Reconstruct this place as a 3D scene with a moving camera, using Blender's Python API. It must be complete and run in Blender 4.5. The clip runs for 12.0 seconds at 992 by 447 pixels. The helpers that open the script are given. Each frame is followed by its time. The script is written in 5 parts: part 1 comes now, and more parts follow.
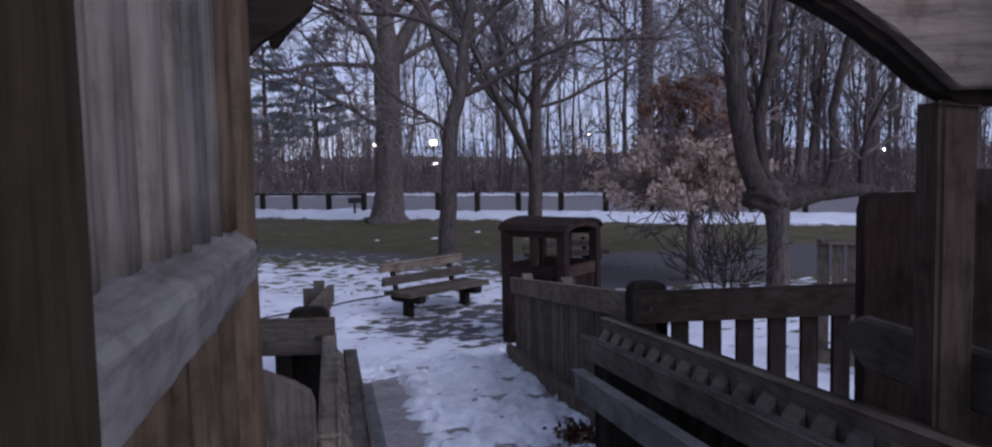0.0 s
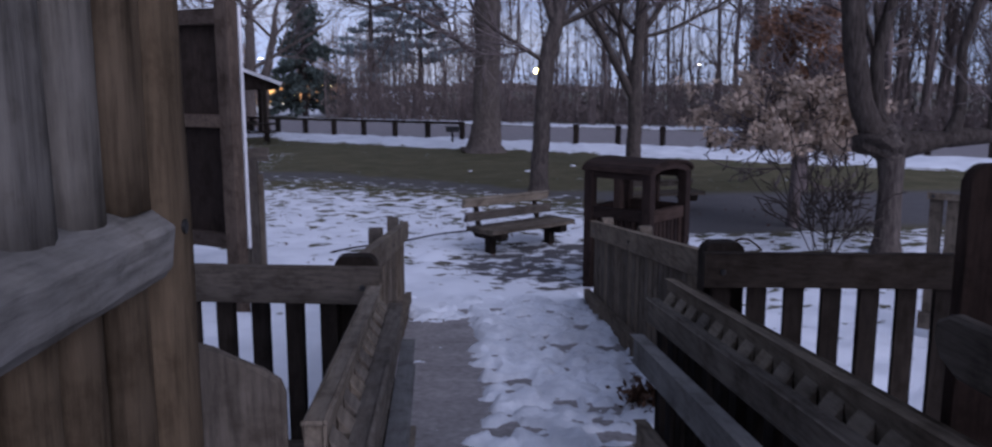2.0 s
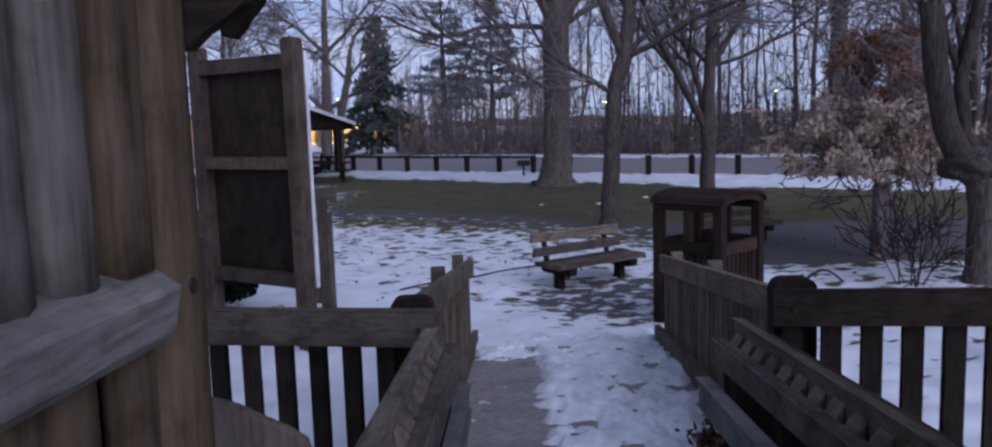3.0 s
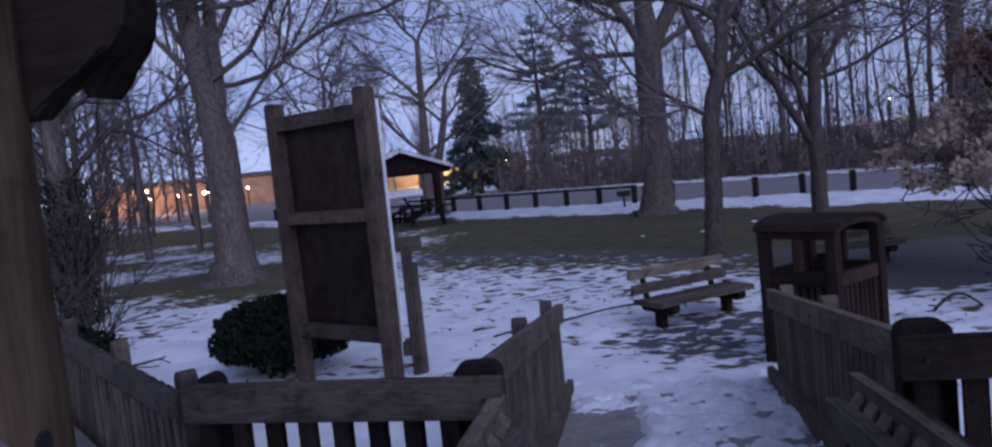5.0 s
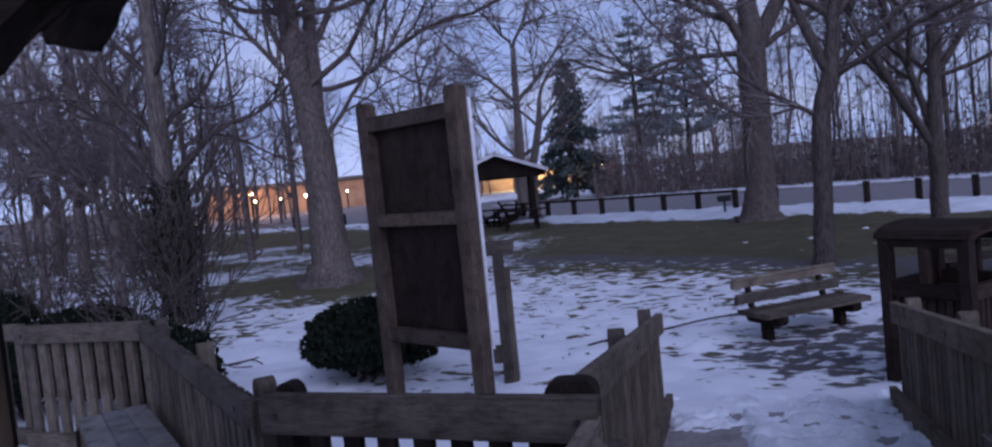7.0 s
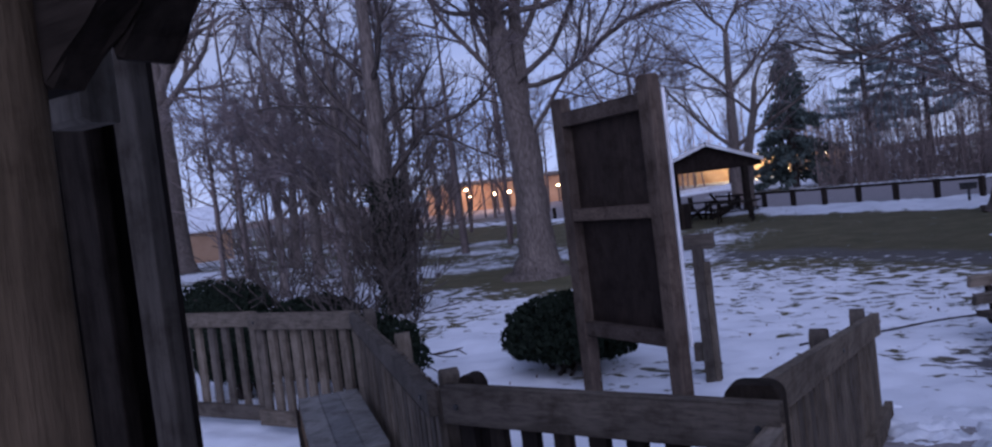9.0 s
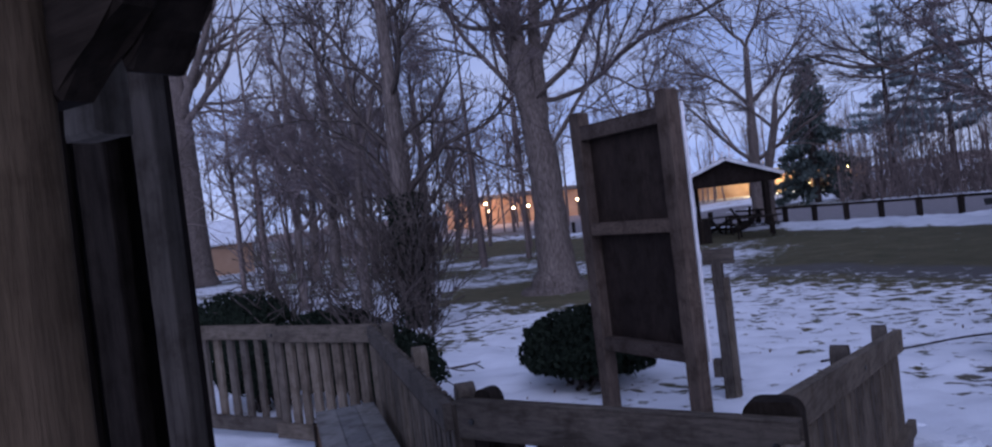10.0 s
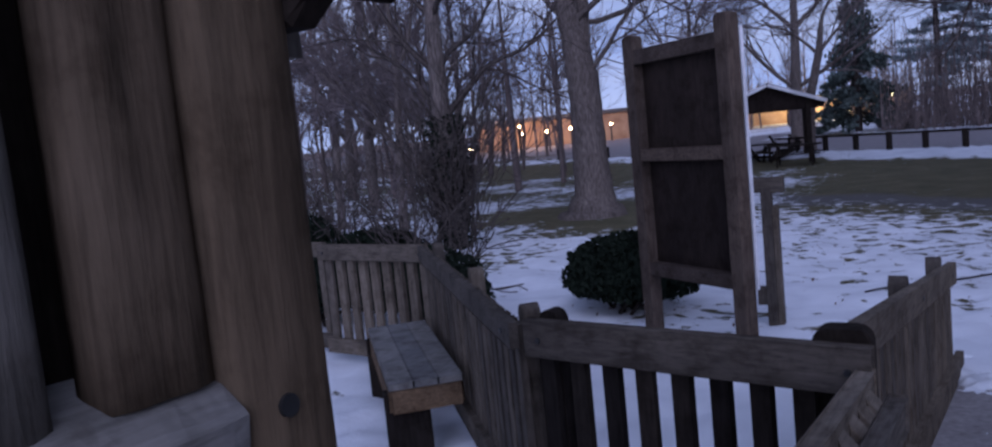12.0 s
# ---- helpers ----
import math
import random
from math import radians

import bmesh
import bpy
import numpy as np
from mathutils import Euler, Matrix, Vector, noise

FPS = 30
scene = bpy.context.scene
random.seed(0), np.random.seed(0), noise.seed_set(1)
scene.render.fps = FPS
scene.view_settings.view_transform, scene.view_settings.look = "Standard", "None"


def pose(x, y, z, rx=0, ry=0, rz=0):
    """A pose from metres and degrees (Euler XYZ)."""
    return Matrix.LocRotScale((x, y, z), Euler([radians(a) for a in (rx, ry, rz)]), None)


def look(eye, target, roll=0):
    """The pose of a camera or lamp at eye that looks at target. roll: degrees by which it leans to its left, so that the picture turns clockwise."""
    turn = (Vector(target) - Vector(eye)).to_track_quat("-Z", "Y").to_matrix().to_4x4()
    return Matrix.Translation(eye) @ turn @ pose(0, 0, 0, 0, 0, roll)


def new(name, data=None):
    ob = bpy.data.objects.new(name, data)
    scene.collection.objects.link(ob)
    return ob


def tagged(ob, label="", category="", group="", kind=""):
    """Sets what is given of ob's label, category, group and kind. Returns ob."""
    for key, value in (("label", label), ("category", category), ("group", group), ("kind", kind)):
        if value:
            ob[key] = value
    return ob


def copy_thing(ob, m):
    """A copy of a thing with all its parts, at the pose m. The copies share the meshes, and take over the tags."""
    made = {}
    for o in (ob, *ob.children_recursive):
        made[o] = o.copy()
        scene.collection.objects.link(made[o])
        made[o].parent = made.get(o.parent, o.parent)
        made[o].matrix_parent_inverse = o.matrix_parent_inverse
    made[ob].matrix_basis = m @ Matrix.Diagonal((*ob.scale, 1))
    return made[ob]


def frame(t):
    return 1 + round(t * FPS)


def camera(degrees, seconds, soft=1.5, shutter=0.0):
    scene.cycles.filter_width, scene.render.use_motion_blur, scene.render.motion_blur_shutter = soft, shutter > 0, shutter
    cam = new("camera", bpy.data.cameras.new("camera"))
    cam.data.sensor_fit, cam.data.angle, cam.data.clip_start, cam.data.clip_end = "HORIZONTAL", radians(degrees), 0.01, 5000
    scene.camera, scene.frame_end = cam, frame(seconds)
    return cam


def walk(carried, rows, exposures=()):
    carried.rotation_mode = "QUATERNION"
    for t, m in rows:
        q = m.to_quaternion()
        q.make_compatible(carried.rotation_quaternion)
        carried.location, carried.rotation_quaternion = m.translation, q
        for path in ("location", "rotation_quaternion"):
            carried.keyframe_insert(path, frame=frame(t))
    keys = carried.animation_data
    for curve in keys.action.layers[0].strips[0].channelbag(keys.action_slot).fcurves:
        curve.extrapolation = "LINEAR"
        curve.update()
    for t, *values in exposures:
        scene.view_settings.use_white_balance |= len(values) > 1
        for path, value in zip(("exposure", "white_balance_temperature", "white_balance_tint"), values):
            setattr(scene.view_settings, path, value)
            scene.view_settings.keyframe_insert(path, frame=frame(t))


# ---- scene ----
cam = camera(61.3, 12.0, soft=2.2, shutter=0.5)
PATH = [
    (0, (0.195, 0.101, 2.078), (0.584, 2.056, 1.919), -1.2),
    (0.5, (0.233, 0.131, 2.107), (0.603, 2.085, 1.896), -2.1),
    (1, (0.299, 0.245, 2.078), (0.565, 2.191, 1.701), -0.3),
    (1.5, (0.391, 0.333, 2.113), (0.614, 2.289, 1.756), -0.2),
    (2, (0.468, 0.392, 2.144), (0.611, 2.36, 1.82), -0.0),
    (2.5, (0.519, 0.416, 2.155), (0.552, 2.397, 1.877), -0.7),
    (4.5, (0.693, 0.834, 2.176), (0.508, 2.818, 1.997), -5.0),
    (5, (0.73, 0.926, 2.183), (0.448, 2.9, 2.037), -5.9),
    (5.5, (0.738, 0.992, 2.188), (0.424, 2.963, 2.056), -6.2),
    (6, (0.707, 1.059, 2.18), (0.342, 3.022, 2.069), -5.9),
    (6.5, (0.673, 1.174, 2.166), (0.198, 3.115, 2.065), -6.0),
    (7, (0.675, 1.246, 2.152), (0.174, 3.179, 2.039), -5.8),
    (7.5, (0.69, 1.323, 2.134), (0.067, 3.219, 2.001), -6.4),
    (9.5, (0.822, 1.353, 2.14), (-0.181, 3.082, 2.089), -6.9),
    (10, (0.813, 1.36, 2.136), (-0.191, 3.089, 2.102), -6.8),
    (10.5, (0.797, 1.346, 2.143), (-0.225, 3.064, 2.103), -6.7),
    (11, (0.735, 1.332, 2.136), (-0.364, 2.995, 1.972), -7.1),
    (11.5, (0.7, 1.269, 2.136), (-0.38, 2.939, 1.925), -8.0),
    (12, (0.681, 1.229, 2.16), (-0.395, 2.902, 1.952), -5.8),
]
walk(cam, [(t, look(eye, target, roll)) for t, eye, target, roll in PATH],
     [(0.0, 1.27, 6700, 11), (1.0, 1.08, 6700, 11), (2.0, 1.18, 6600, 11), (3.0, 1.2, 6500, 11), (5.0, 0.9, 5900, 16), (6.5, 0.95, 5900, 17), (9.5, 0.95, 5850, 17), (11.0, 0.86, 5850, 16), (12.0, 0.84, 5850, 16)])
SKY = 0.112
# ---- world and light: dusk, sun below the trees, clear blue sky ----
world = bpy.data.worlds.new("dusk")
scene.world = world
world.use_nodes = True
wt = world.node_tree
wt.nodes.clear()
w_out = wt.nodes.new("ShaderNodeOutputWorld")
w_bg = wt.nodes.new("ShaderNodeBackground")
w_sky = wt.nodes.new("ShaderNodeTexSky")
w_sky.sky_type = "NISHITA"
w_sky.sun_disc = False
w_sky.sun_elevation = radians(14.0)
w_sky.sun_rotation = radians(149)
w_sky.ozone_density = 1.5
w_sky.dust_density = 0.3
w_co = wt.nodes.new("ShaderNodeTexCoord")
w_lift = wt.nodes.new("ShaderNodeVectorMath")
w_lift.operation = "ADD"
w_lift.inputs[1].default_value = (0.0, 0.0, 0.45)
w_unit = wt.nodes.new("ShaderNodeVectorMath")
w_unit.operation = "NORMALIZE"
wt.links.new(w_co.outputs["Generated"], w_lift.inputs[0])
wt.links.new(w_lift.outputs[0], w_unit.inputs[0])
wt.links.new(w_unit.outputs[0], w_sky.inputs["Vector"])
w_map = wt.nodes.new("ShaderNodeMapping")
w_map.inputs["Scale"].default_value = (3.0, 3.0, 9.0)
w_noise = wt.nodes.new("ShaderNodeTexNoise")
w_noise.inputs["Scale"].default_value = 1.6
w_noise.inputs["Detail"].default_value = 5.0
w_ramp = wt.nodes.new("ShaderNodeValToRGB")
w_ramp.color_ramp.elements[0].position, w_ramp.color_ramp.elements[1].position = 0.35, 0.75
w_ramp.color_ramp.elements[0].color, w_ramp.color_ramp.elements[1].color = (1.25, 0.95, 1.0, 1), (1.9, 1.25, 1.05, 1)
w_mul = wt.nodes.new("ShaderNodeMix")
w_mul.data_type, w_mul.blend_type = "RGBA", "MULTIPLY"
w_mul.inputs[0].default_value = 1.0
wt.links.new(w_co.outputs["Generated"], w_map.inputs["Vector"])
wt.links.new(w_map.outputs[0], w_noise.inputs["Vector"])
wt.links.new(w_noise.outputs["Fac"], w_ramp.inputs["Fac"])
wt.links.new(w_sky.outputs[0], w_mul.inputs[6])
wt.links.new(w_ramp.outputs[0], w_mul.inputs[7])
wt.links.new(w_mul.outputs[2], w_bg.inputs["Color"])
w_bg.inputs["Strength"].default_value = SKY
wt.links.new(w_bg.outputs[0], w_out.inputs["Surface"])

sun_data = bpy.data.lights.new("afterglow", "SUN")
sun_data.energy, sun_data.angle, sun_data.color = 0.88, radians(60), (0.70, 0.73, 1.0)
sun = new("afterglow", sun_data)
sun.matrix_world = look((0, 0, 30), (-6, 10, 23))


# ---- materials ----
def mat_base(name, rough=0.8, metal=0.0):
    m = bpy.data.materials.new(name)
    m.use_nodes = True
    nt = m.node_tree
    b = nt.nodes["Principled BSDF"]
    b.inputs["Roughness"].default_value, b.inputs["Metallic"].default_value = rough, metal
    b.inputs["Specular IOR Level"].default_value = 0.08 if rough > 0.55 else 0.4
    return m, nt, b


def ramp(nt, src, stops):
    r = nt.nodes.new("ShaderNodeValToRGB")
    els = r.color_ramp.elements
    while len(els) < len(stops):
        els.new(0.5)
    for e, (p, c) in zip(els, stops):
        e.position, e.color = p, (*c, 1)
    nt.links.new(src, r.inputs["Fac"])
    return r.outputs["Color"]


def noise_node(nt, scale, detail=4.0, stretch=(1, 1, 1), rough=0.55, coords="Object"):
    co = nt.nodes.new("ShaderNodeTexCoord")
    mp = nt.nodes.new("ShaderNodeMapping")
    mp.inputs["Scale"].default_value = stretch
    n = nt.nodes.new("ShaderNodeTexNoise")
    n.inputs["Scale"].default_value, n.inputs["Detail"].default_value, n.inputs["Roughness"].default_value = scale, detail, rough
    nt.links.new(co.outputs[coords], mp.inputs["Vector"])
    nt.links.new(mp.outputs[0], n.inputs["Vector"])
    return n.outputs["Fac"]


def mixc(nt, fac, a, b, mode="MIX"):
    m = nt.nodes.new("ShaderNodeMix")
    m.data_type, m.blend_type = "RGBA", mode
    for sock, v in ((m.inputs[0], fac), (m.inputs[6], a), (m.inputs[7], b)):
        if isinstance(v, (int, float)):
            sock.default_value = v
        elif isinstance(v, tuple):
            sock.default_value = (*v, 1)
        else:
            nt.links.new(v, sock)
    return m.outputs[2]


def bump(nt, b, height, strength=0.3, dist=0.01):
    n = nt.nodes.new("ShaderNodeBump")
    n.inputs["Strength"].default_value, n.inputs["Distance"].default_value = strength, dist
    nt.links.new(height, n.inputs["Height"])
    nt.links.new(n.outputs[0], b.inputs["Normal"])


def math_node(nt, op, a, b=0.0, c=0.0):
    m = nt.nodes.new("ShaderNodeMath")
    m.operation = op
    for sock, v in zip(m.inputs, (a, b, c)):
        if isinstance(v, (int, float)):
            sock.default_value = v
        else:
            nt.links.new(v, sock)
    return m.outputs[0]


def wood(name, dark, light, axis="z", rough=0.85):
    """Weathered timber, grain along one axis, each board its own tone."""
    m, nt, b = mat_base(name, rough)
    st = {"x": (1.1, 11, 11), "y": (11, 1.1, 11), "z": (11, 11, 1.1)}[axis]
    fine = noise_node(nt, 5.0, 6.0, st, 0.65)
    broad = noise_node(nt, 2.3, 3.0, tuple(max(0.5, s * 0.12) for s in st))
    grain = ramp(nt, fine, [(0.22, dark), (0.5, tuple(d * 0.45 + c * 0.55 for d, c in zip(dark, light))), (0.85, light)])
    worn = ramp(nt, broad, [(0.35, (0.72, 0.70, 0.68)), (0.7, (1.2, 1.17, 1.12))])
    col = mixc(nt, 1.0, grain, worn, "MULTIPLY")
    blotch = noise_node(nt, 6.5, 5.0, (1, 1, 1), 0.7)
    col = mixc(nt, 1.0, col, ramp(nt, blotch, [(0.34, (0.62, 0.6, 0.58)), (0.5, (1.0, 1.0, 1.0)), (0.72, (1.16, 1.17, 1.2))]), "MULTIPLY")
    info = nt.nodes.new("ShaderNodeObjectInfo")
    tone = ramp(nt, info.outputs["Random"], [(0.0, (0.75, 0.76, 0.78)), (1.0, (1.22, 1.18, 1.1))])
    col = mixc(nt, 1.0, col, tone, "MULTIPLY")
    nt.links.new(col, b.inputs["Base Color"])
    b.inputs["Specular IOR Level"].default_value = 0.06
    bump(nt, b, fine, 0.55, 0.006)
    return m


def plain(name, a, c, scale=6.0, rough=0.8, strength=0.2, dist=0.01, metal=0.0, stretch=(1, 1, 1)):
    m, nt, b = mat_base(name, rough, metal)
    n = noise_node(nt, scale, 6.0, stretch)
    n2 = noise_node(nt, scale * 0.17, 3.0, stretch)
    col = ramp(nt, n, [(0.3, a), (0.7, c)])
    col = mixc(nt, 1.0, col, ramp(nt, n2, [(0.3, (0.8, 0.8, 0.8)), (0.7, (1.18, 1.18, 1.18))]), "MULTIPLY")
    nt.links.new(col, b.inputs["Base Color"])
    bump(nt, b, n, strength, dist)
    return m


def glow(name, col, power):
    m = bpy.data.materials.new(name)
    m.use_nodes = True
    b = m.node_tree.nodes["Principled BSDF"]
    b.inputs["Base Color"].default_value = (*col, 1)
    b.inputs["Emission Color"].default_value, b.inputs["Emission Strength"].default_value = (*col, 1), power
    return m


GREY_D, GREY_L = (0.05, 0.043, 0.037), (0.17, 0.147, 0.125)
WOOD = {a: wood("weathered_wood_" + a, GREY_D, GREY_L, a) for a in "xyz"}
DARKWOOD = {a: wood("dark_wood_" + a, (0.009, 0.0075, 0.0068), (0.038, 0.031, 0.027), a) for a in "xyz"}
BROWNWOOD = {a: wood("brown_wood_" + a, (0.055, 0.037, 0.024), (0.2, 0.14, 0.09), a) for a in "xyz"}
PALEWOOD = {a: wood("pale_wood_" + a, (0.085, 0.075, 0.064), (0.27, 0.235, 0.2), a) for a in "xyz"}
RAMPWOOD = {a: wood("ramp_wood_" + a, (0.062, 0.053, 0.044), (0.205, 0.175, 0.147), a) for a in "xyz"}
HUTWOOD = {a: wood("hut_wood_" + a, (0.06, 0.056, 0.051), (0.23, 0.212, 0.19), a) for a in "xyz"}
HUTBROWN = {a: wood("hut_brown_wood_" + a, (0.036, 0.028, 0.020), (0.14, 0.106, 0.074), a) for a in "z"}
DECKGREY = {a: wood("grey_deck_board_" + a, (0.14, 0.14, 0.14), (0.25, 0.25, 0.25), a) for a in "xyz"}
SIGNWOOD = {a: wood("sign_wood_" + a, (0.034, 0.027, 0.023), (0.115, 0.09, 0.077), a) for a in "xz"}
BINWOOD = {a: wood("bin_wood_" + a, (0.014, 0.010, 0.009), (0.052, 0.036, 0.032), a, 0.75) for a in "xyz"}
OLIVEWOOD = {"z": wood("olive_brown_wood_z", (0.022, 0.017, 0.011), (0.072, 0.057, 0.037), "z")}
LEDGEWOOD = wood("ledge_wood_y", (0.10, 0.097, 0.092), (0.31, 0.30, 0.285), "y")
# ply of the notice board; on the shelter it paints shade under the gables
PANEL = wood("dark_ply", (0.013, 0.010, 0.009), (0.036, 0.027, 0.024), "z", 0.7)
WHITE = plain("white_sheet", (0.6, 0.6, 0.62), (0.75, 0.75, 0.77), 12, 0.5, 0.05)
BARK = plain("bark", (0.06, 0.05, 0.045), (0.2, 0.165, 0.145), 9.0, 0.95, 0.9, 0.03, stretch=(4, 4, 0.7))
BARKMID = plain("mid_bark", (0.04, 0.033, 0.03), (0.13, 0.108, 0.096), 9.0, 0.95, 0.9, 0.03, stretch=(4, 4, 0.7))
BARKDARK = plain("dark_bark", (0.025, 0.02, 0.018), (0.08, 0.066, 0.058), 9.0, 0.95, 0.9, 0.03, stretch=(4, 4, 0.7))
TWIG = plain("twig_bark", (0.10, 0.082, 0.08), (0.22, 0.18, 0.175), 4.0, 0.95, 0.1)
WOODS = plain("far_wood_bark", (0.10, 0.08, 0.074), (0.22, 0.175, 0.16), 0.7, 1.0, 0.1)
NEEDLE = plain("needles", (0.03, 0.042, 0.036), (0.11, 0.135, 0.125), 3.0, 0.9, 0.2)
# glaucous needles, paled further so the colour carries distance haze
HAZYPINE = plain("hazy_pine_needles", (0.15, 0.185, 0.195), (0.27, 0.32, 0.335), 2.0, 0.9, 0.2)
HEDGE = plain("hedge_leaf", (0.006, 0.009, 0.006), (0.02, 0.028, 0.018), 20.0, 0.8, 0.2)
OAKLEAF = plain("dry_oak_leaf", (0.3, 0.225, 0.17), (0.56, 0.44, 0.355), 6.0, 0.85, 0.2)
RUSTLEAF = plain("rusty_leaf", (0.14, 0.075, 0.05), (0.30, 0.165, 0.11), 6.0, 0.85, 0.2)
DEADLEAF = plain("dead_leaf", (0.05, 0.03, 0.02), (0.16, 0.09, 0.06), 9.0, 0.8, 0.2)
SNOWMAT = plain("snow", (0.66, 0.69, 0.74), (0.83, 0.85, 0.88), 14.0, 0.6, 0.5, 0.02)
CONCRETE = plain("ramp_surface", (0.23, 0.212, 0.208), (0.36, 0.335, 0.33), 22.0, 0.75, 0.3, 0.004)
METAL = plain("dark_metal", (0.02, 0.02, 0.02), (0.05, 0.05, 0.05), 12.0, 0.5, 0.1, metal=0.6)
SHINGLE = plain("shingle", (0.05, 0.048, 0.05), (0.12, 0.115, 0.12), 8.0, 0.9, 0.4)
BRICK = plain("warm_wall", (0.22, 0.13, 0.08), (0.36, 0.24, 0.16), 0.6, 0.9, 0.1)
LAMPW = glow("lamp_white", (1.0, 0.95, 0.85), 9.0)
LAMPY = glow("lamp_yellow", (1.0, 0.80, 0.28), 14.0)
LAMPO = glow("lamp_orange", (1.0, 0.62, 0.28), 22.0)


# ---- mesh helpers ----
Z = Vector((0, 0, 1))


def root_of(ob):
    while ob.parent:
        ob = ob.parent
    return ob


def mesh_of(name, bm, material):
    me = bpy.data.meshes.new(name)
    bm.normal_update()
    bm.to_mesh(me)
    bm.free()
    me.materials.append(material)
    return me


def thing(name, loc, label, category, group="", kind=""):
    ob = new(name)
    ob.location = loc
    return tagged(ob, label, category, group, kind)


def part(name, bm, material, parent, label=""):
    """Links a bmesh in world coordinates as one mesh under a thing or part."""
    bmesh.ops.translate(bm, vec=-root_of(parent).location, verts=bm.verts)
    ob = new(name, mesh_of(name, bm, material))
    ob.parent = parent
    return tagged(ob, label)


def again(ob, shift):
    """One more piece on the same mesh, moved."""
    o = ob.copy()
    scene.collection.objects.link(o)
    o.location = ob.location + Vector(shift)
    return o


def solid(name, bm, material, label, category, kind="structure"):
    return tagged(new(name, mesh_of(name, bm, material)), label, category, "", kind)


def frame_of(d, up=Z):
    d = Vector(d).normalized()
    s = d.cross(up).normalized()
    return d, s, s.cross(d)


def beam(a, b, w, h, bev=0.005, up=Z, bm=None, jig=0.0):
    """A board from a to b, w wide across and h high."""
    a, b = Vector(a), Vector(b)
    d, s, u = frame_of(b - a, up)
    bm2 = bmesh.new()
    bmesh.ops.create_cube(bm2, size=1.0)
    ln = (b - a).length
    for v in bm2.verts:
        v.co = (a + b) / 2 + d * v.co.x * ln + s * v.co.y * w + u * v.co.z * h
        if jig:
            v.co += Vector((random.uniform(-jig, jig), random.uniform(-jig, jig), random.uniform(-jig, jig)))
    if bev:
        bmesh.ops.bevel(bm2, geom=bm2.edges[:], offset=bev, segments=2, affect="EDGES", profile=0.6)
    return bm2


def prism(o, s, u, pts, thick, bev=0.006):
    """An outline in the plane of s and u, thick along their normal."""
    o, s, u = Vector(o), Vector(s).normalized(), Vector(u).normalized()
    n = s.cross(u).normalized()
    bm = bmesh.new()
    lo = [bm.verts.new(o + s * x + u * y - n * thick / 2) for x, y in pts]
    hi = [bm.verts.new(o + s * x + u * y + n * thick / 2) for x, y in pts]
    bm.faces.new(lo[::-1])
    bm.faces.new(hi)
    k = len(pts)
    rim = []
    for i in range(k):
        bm.faces.new((lo[i], lo[(i + 1) % k], hi[(i + 1) % k], hi[i]))
    bm.edges.ensure_lookup_table()
    if bev:
        es = [e for e in bm.edges if abs((e.verts[0].co - e.verts[1].co).normalized().dot(n)) < 0.5]
        bmesh.ops.bevel(bm, geom=es, offset=bev, segments=1, affect="EDGES")
    bmesh.ops.recalc_face_normals(bm, faces=bm.faces[:])
    return bm


def round_top(w, h0, h1, r=None, n=7):
    """Outline of an upright plank w wide from h0 to h1 with a rounded top."""
    r = w / 2 if r is None else r
    pts = [(-w / 2, h0), (w / 2, h0)]
    for i in range(n):
        a = math.pi / 2 * i / (n - 1)
        pts.append((w / 2 - r + r * math.cos(a), h1 - r + r * math.sin(a)))
    for i in range(n):
        a = math.pi / 2 + math.pi / 2 * i / (n - 1)
        pts.append((-w / 2 + r + r * math.cos(a), h1 - r + r * math.sin(a)))
    return [p for i, p in enumerate(pts) if i == 0 or (abs(p[0] - pts[i - 1][0]) + abs(p[1] - pts[i - 1][1])) > 1e-5]


def tube_mesh(name, polys, material, sides=None, smooth=True):
    """One mesh of tapered tubes: polys are lists of (point, radius)."""
    vs, fs = [], []
    for poly in polys:
        r0 = poly[0][1]
        k = sides or (10 if r0 > 0.12 else 6 if r0 > 0.04 else 3)
        ref = Vector((0.31, 0.87, 0.38))
        base = len(vs)
        m = len(poly)
        for i, (p, r) in enumerate(poly):
            d = (poly[min(i + 1, m - 1)][0] - poly[max(i - 1, 0)][0])
            if d.length < 1e-6:
                d = Z.copy()
            d.normalize()
            s = d.cross(ref)
            if s.length < 1e-3:
                s = d.cross(Vector((1, 0, 0)))
            s.normalize()
            t = d.cross(s)
            for j in range(k):
                a = 2 * math.pi * j / k
                q = p + (s * math.cos(a) + t * math.sin(a)) * r
                vs.append((q.x, q.y, q.z))
        for i in range(m - 1):
            for j in range(k):
                a, b = base + i * k + j, base + i * k + (j + 1) % k
                fs.append((a, b, b + k, a + k))
        fs.append(tuple(base + (m - 1) * k + j for j in range(k)))
    me = bpy.data.meshes.new(name)
    me.from_pydata(vs, [], fs)
    me.materials.append(material)
    if smooth:
        me.shade_smooth()
    return me


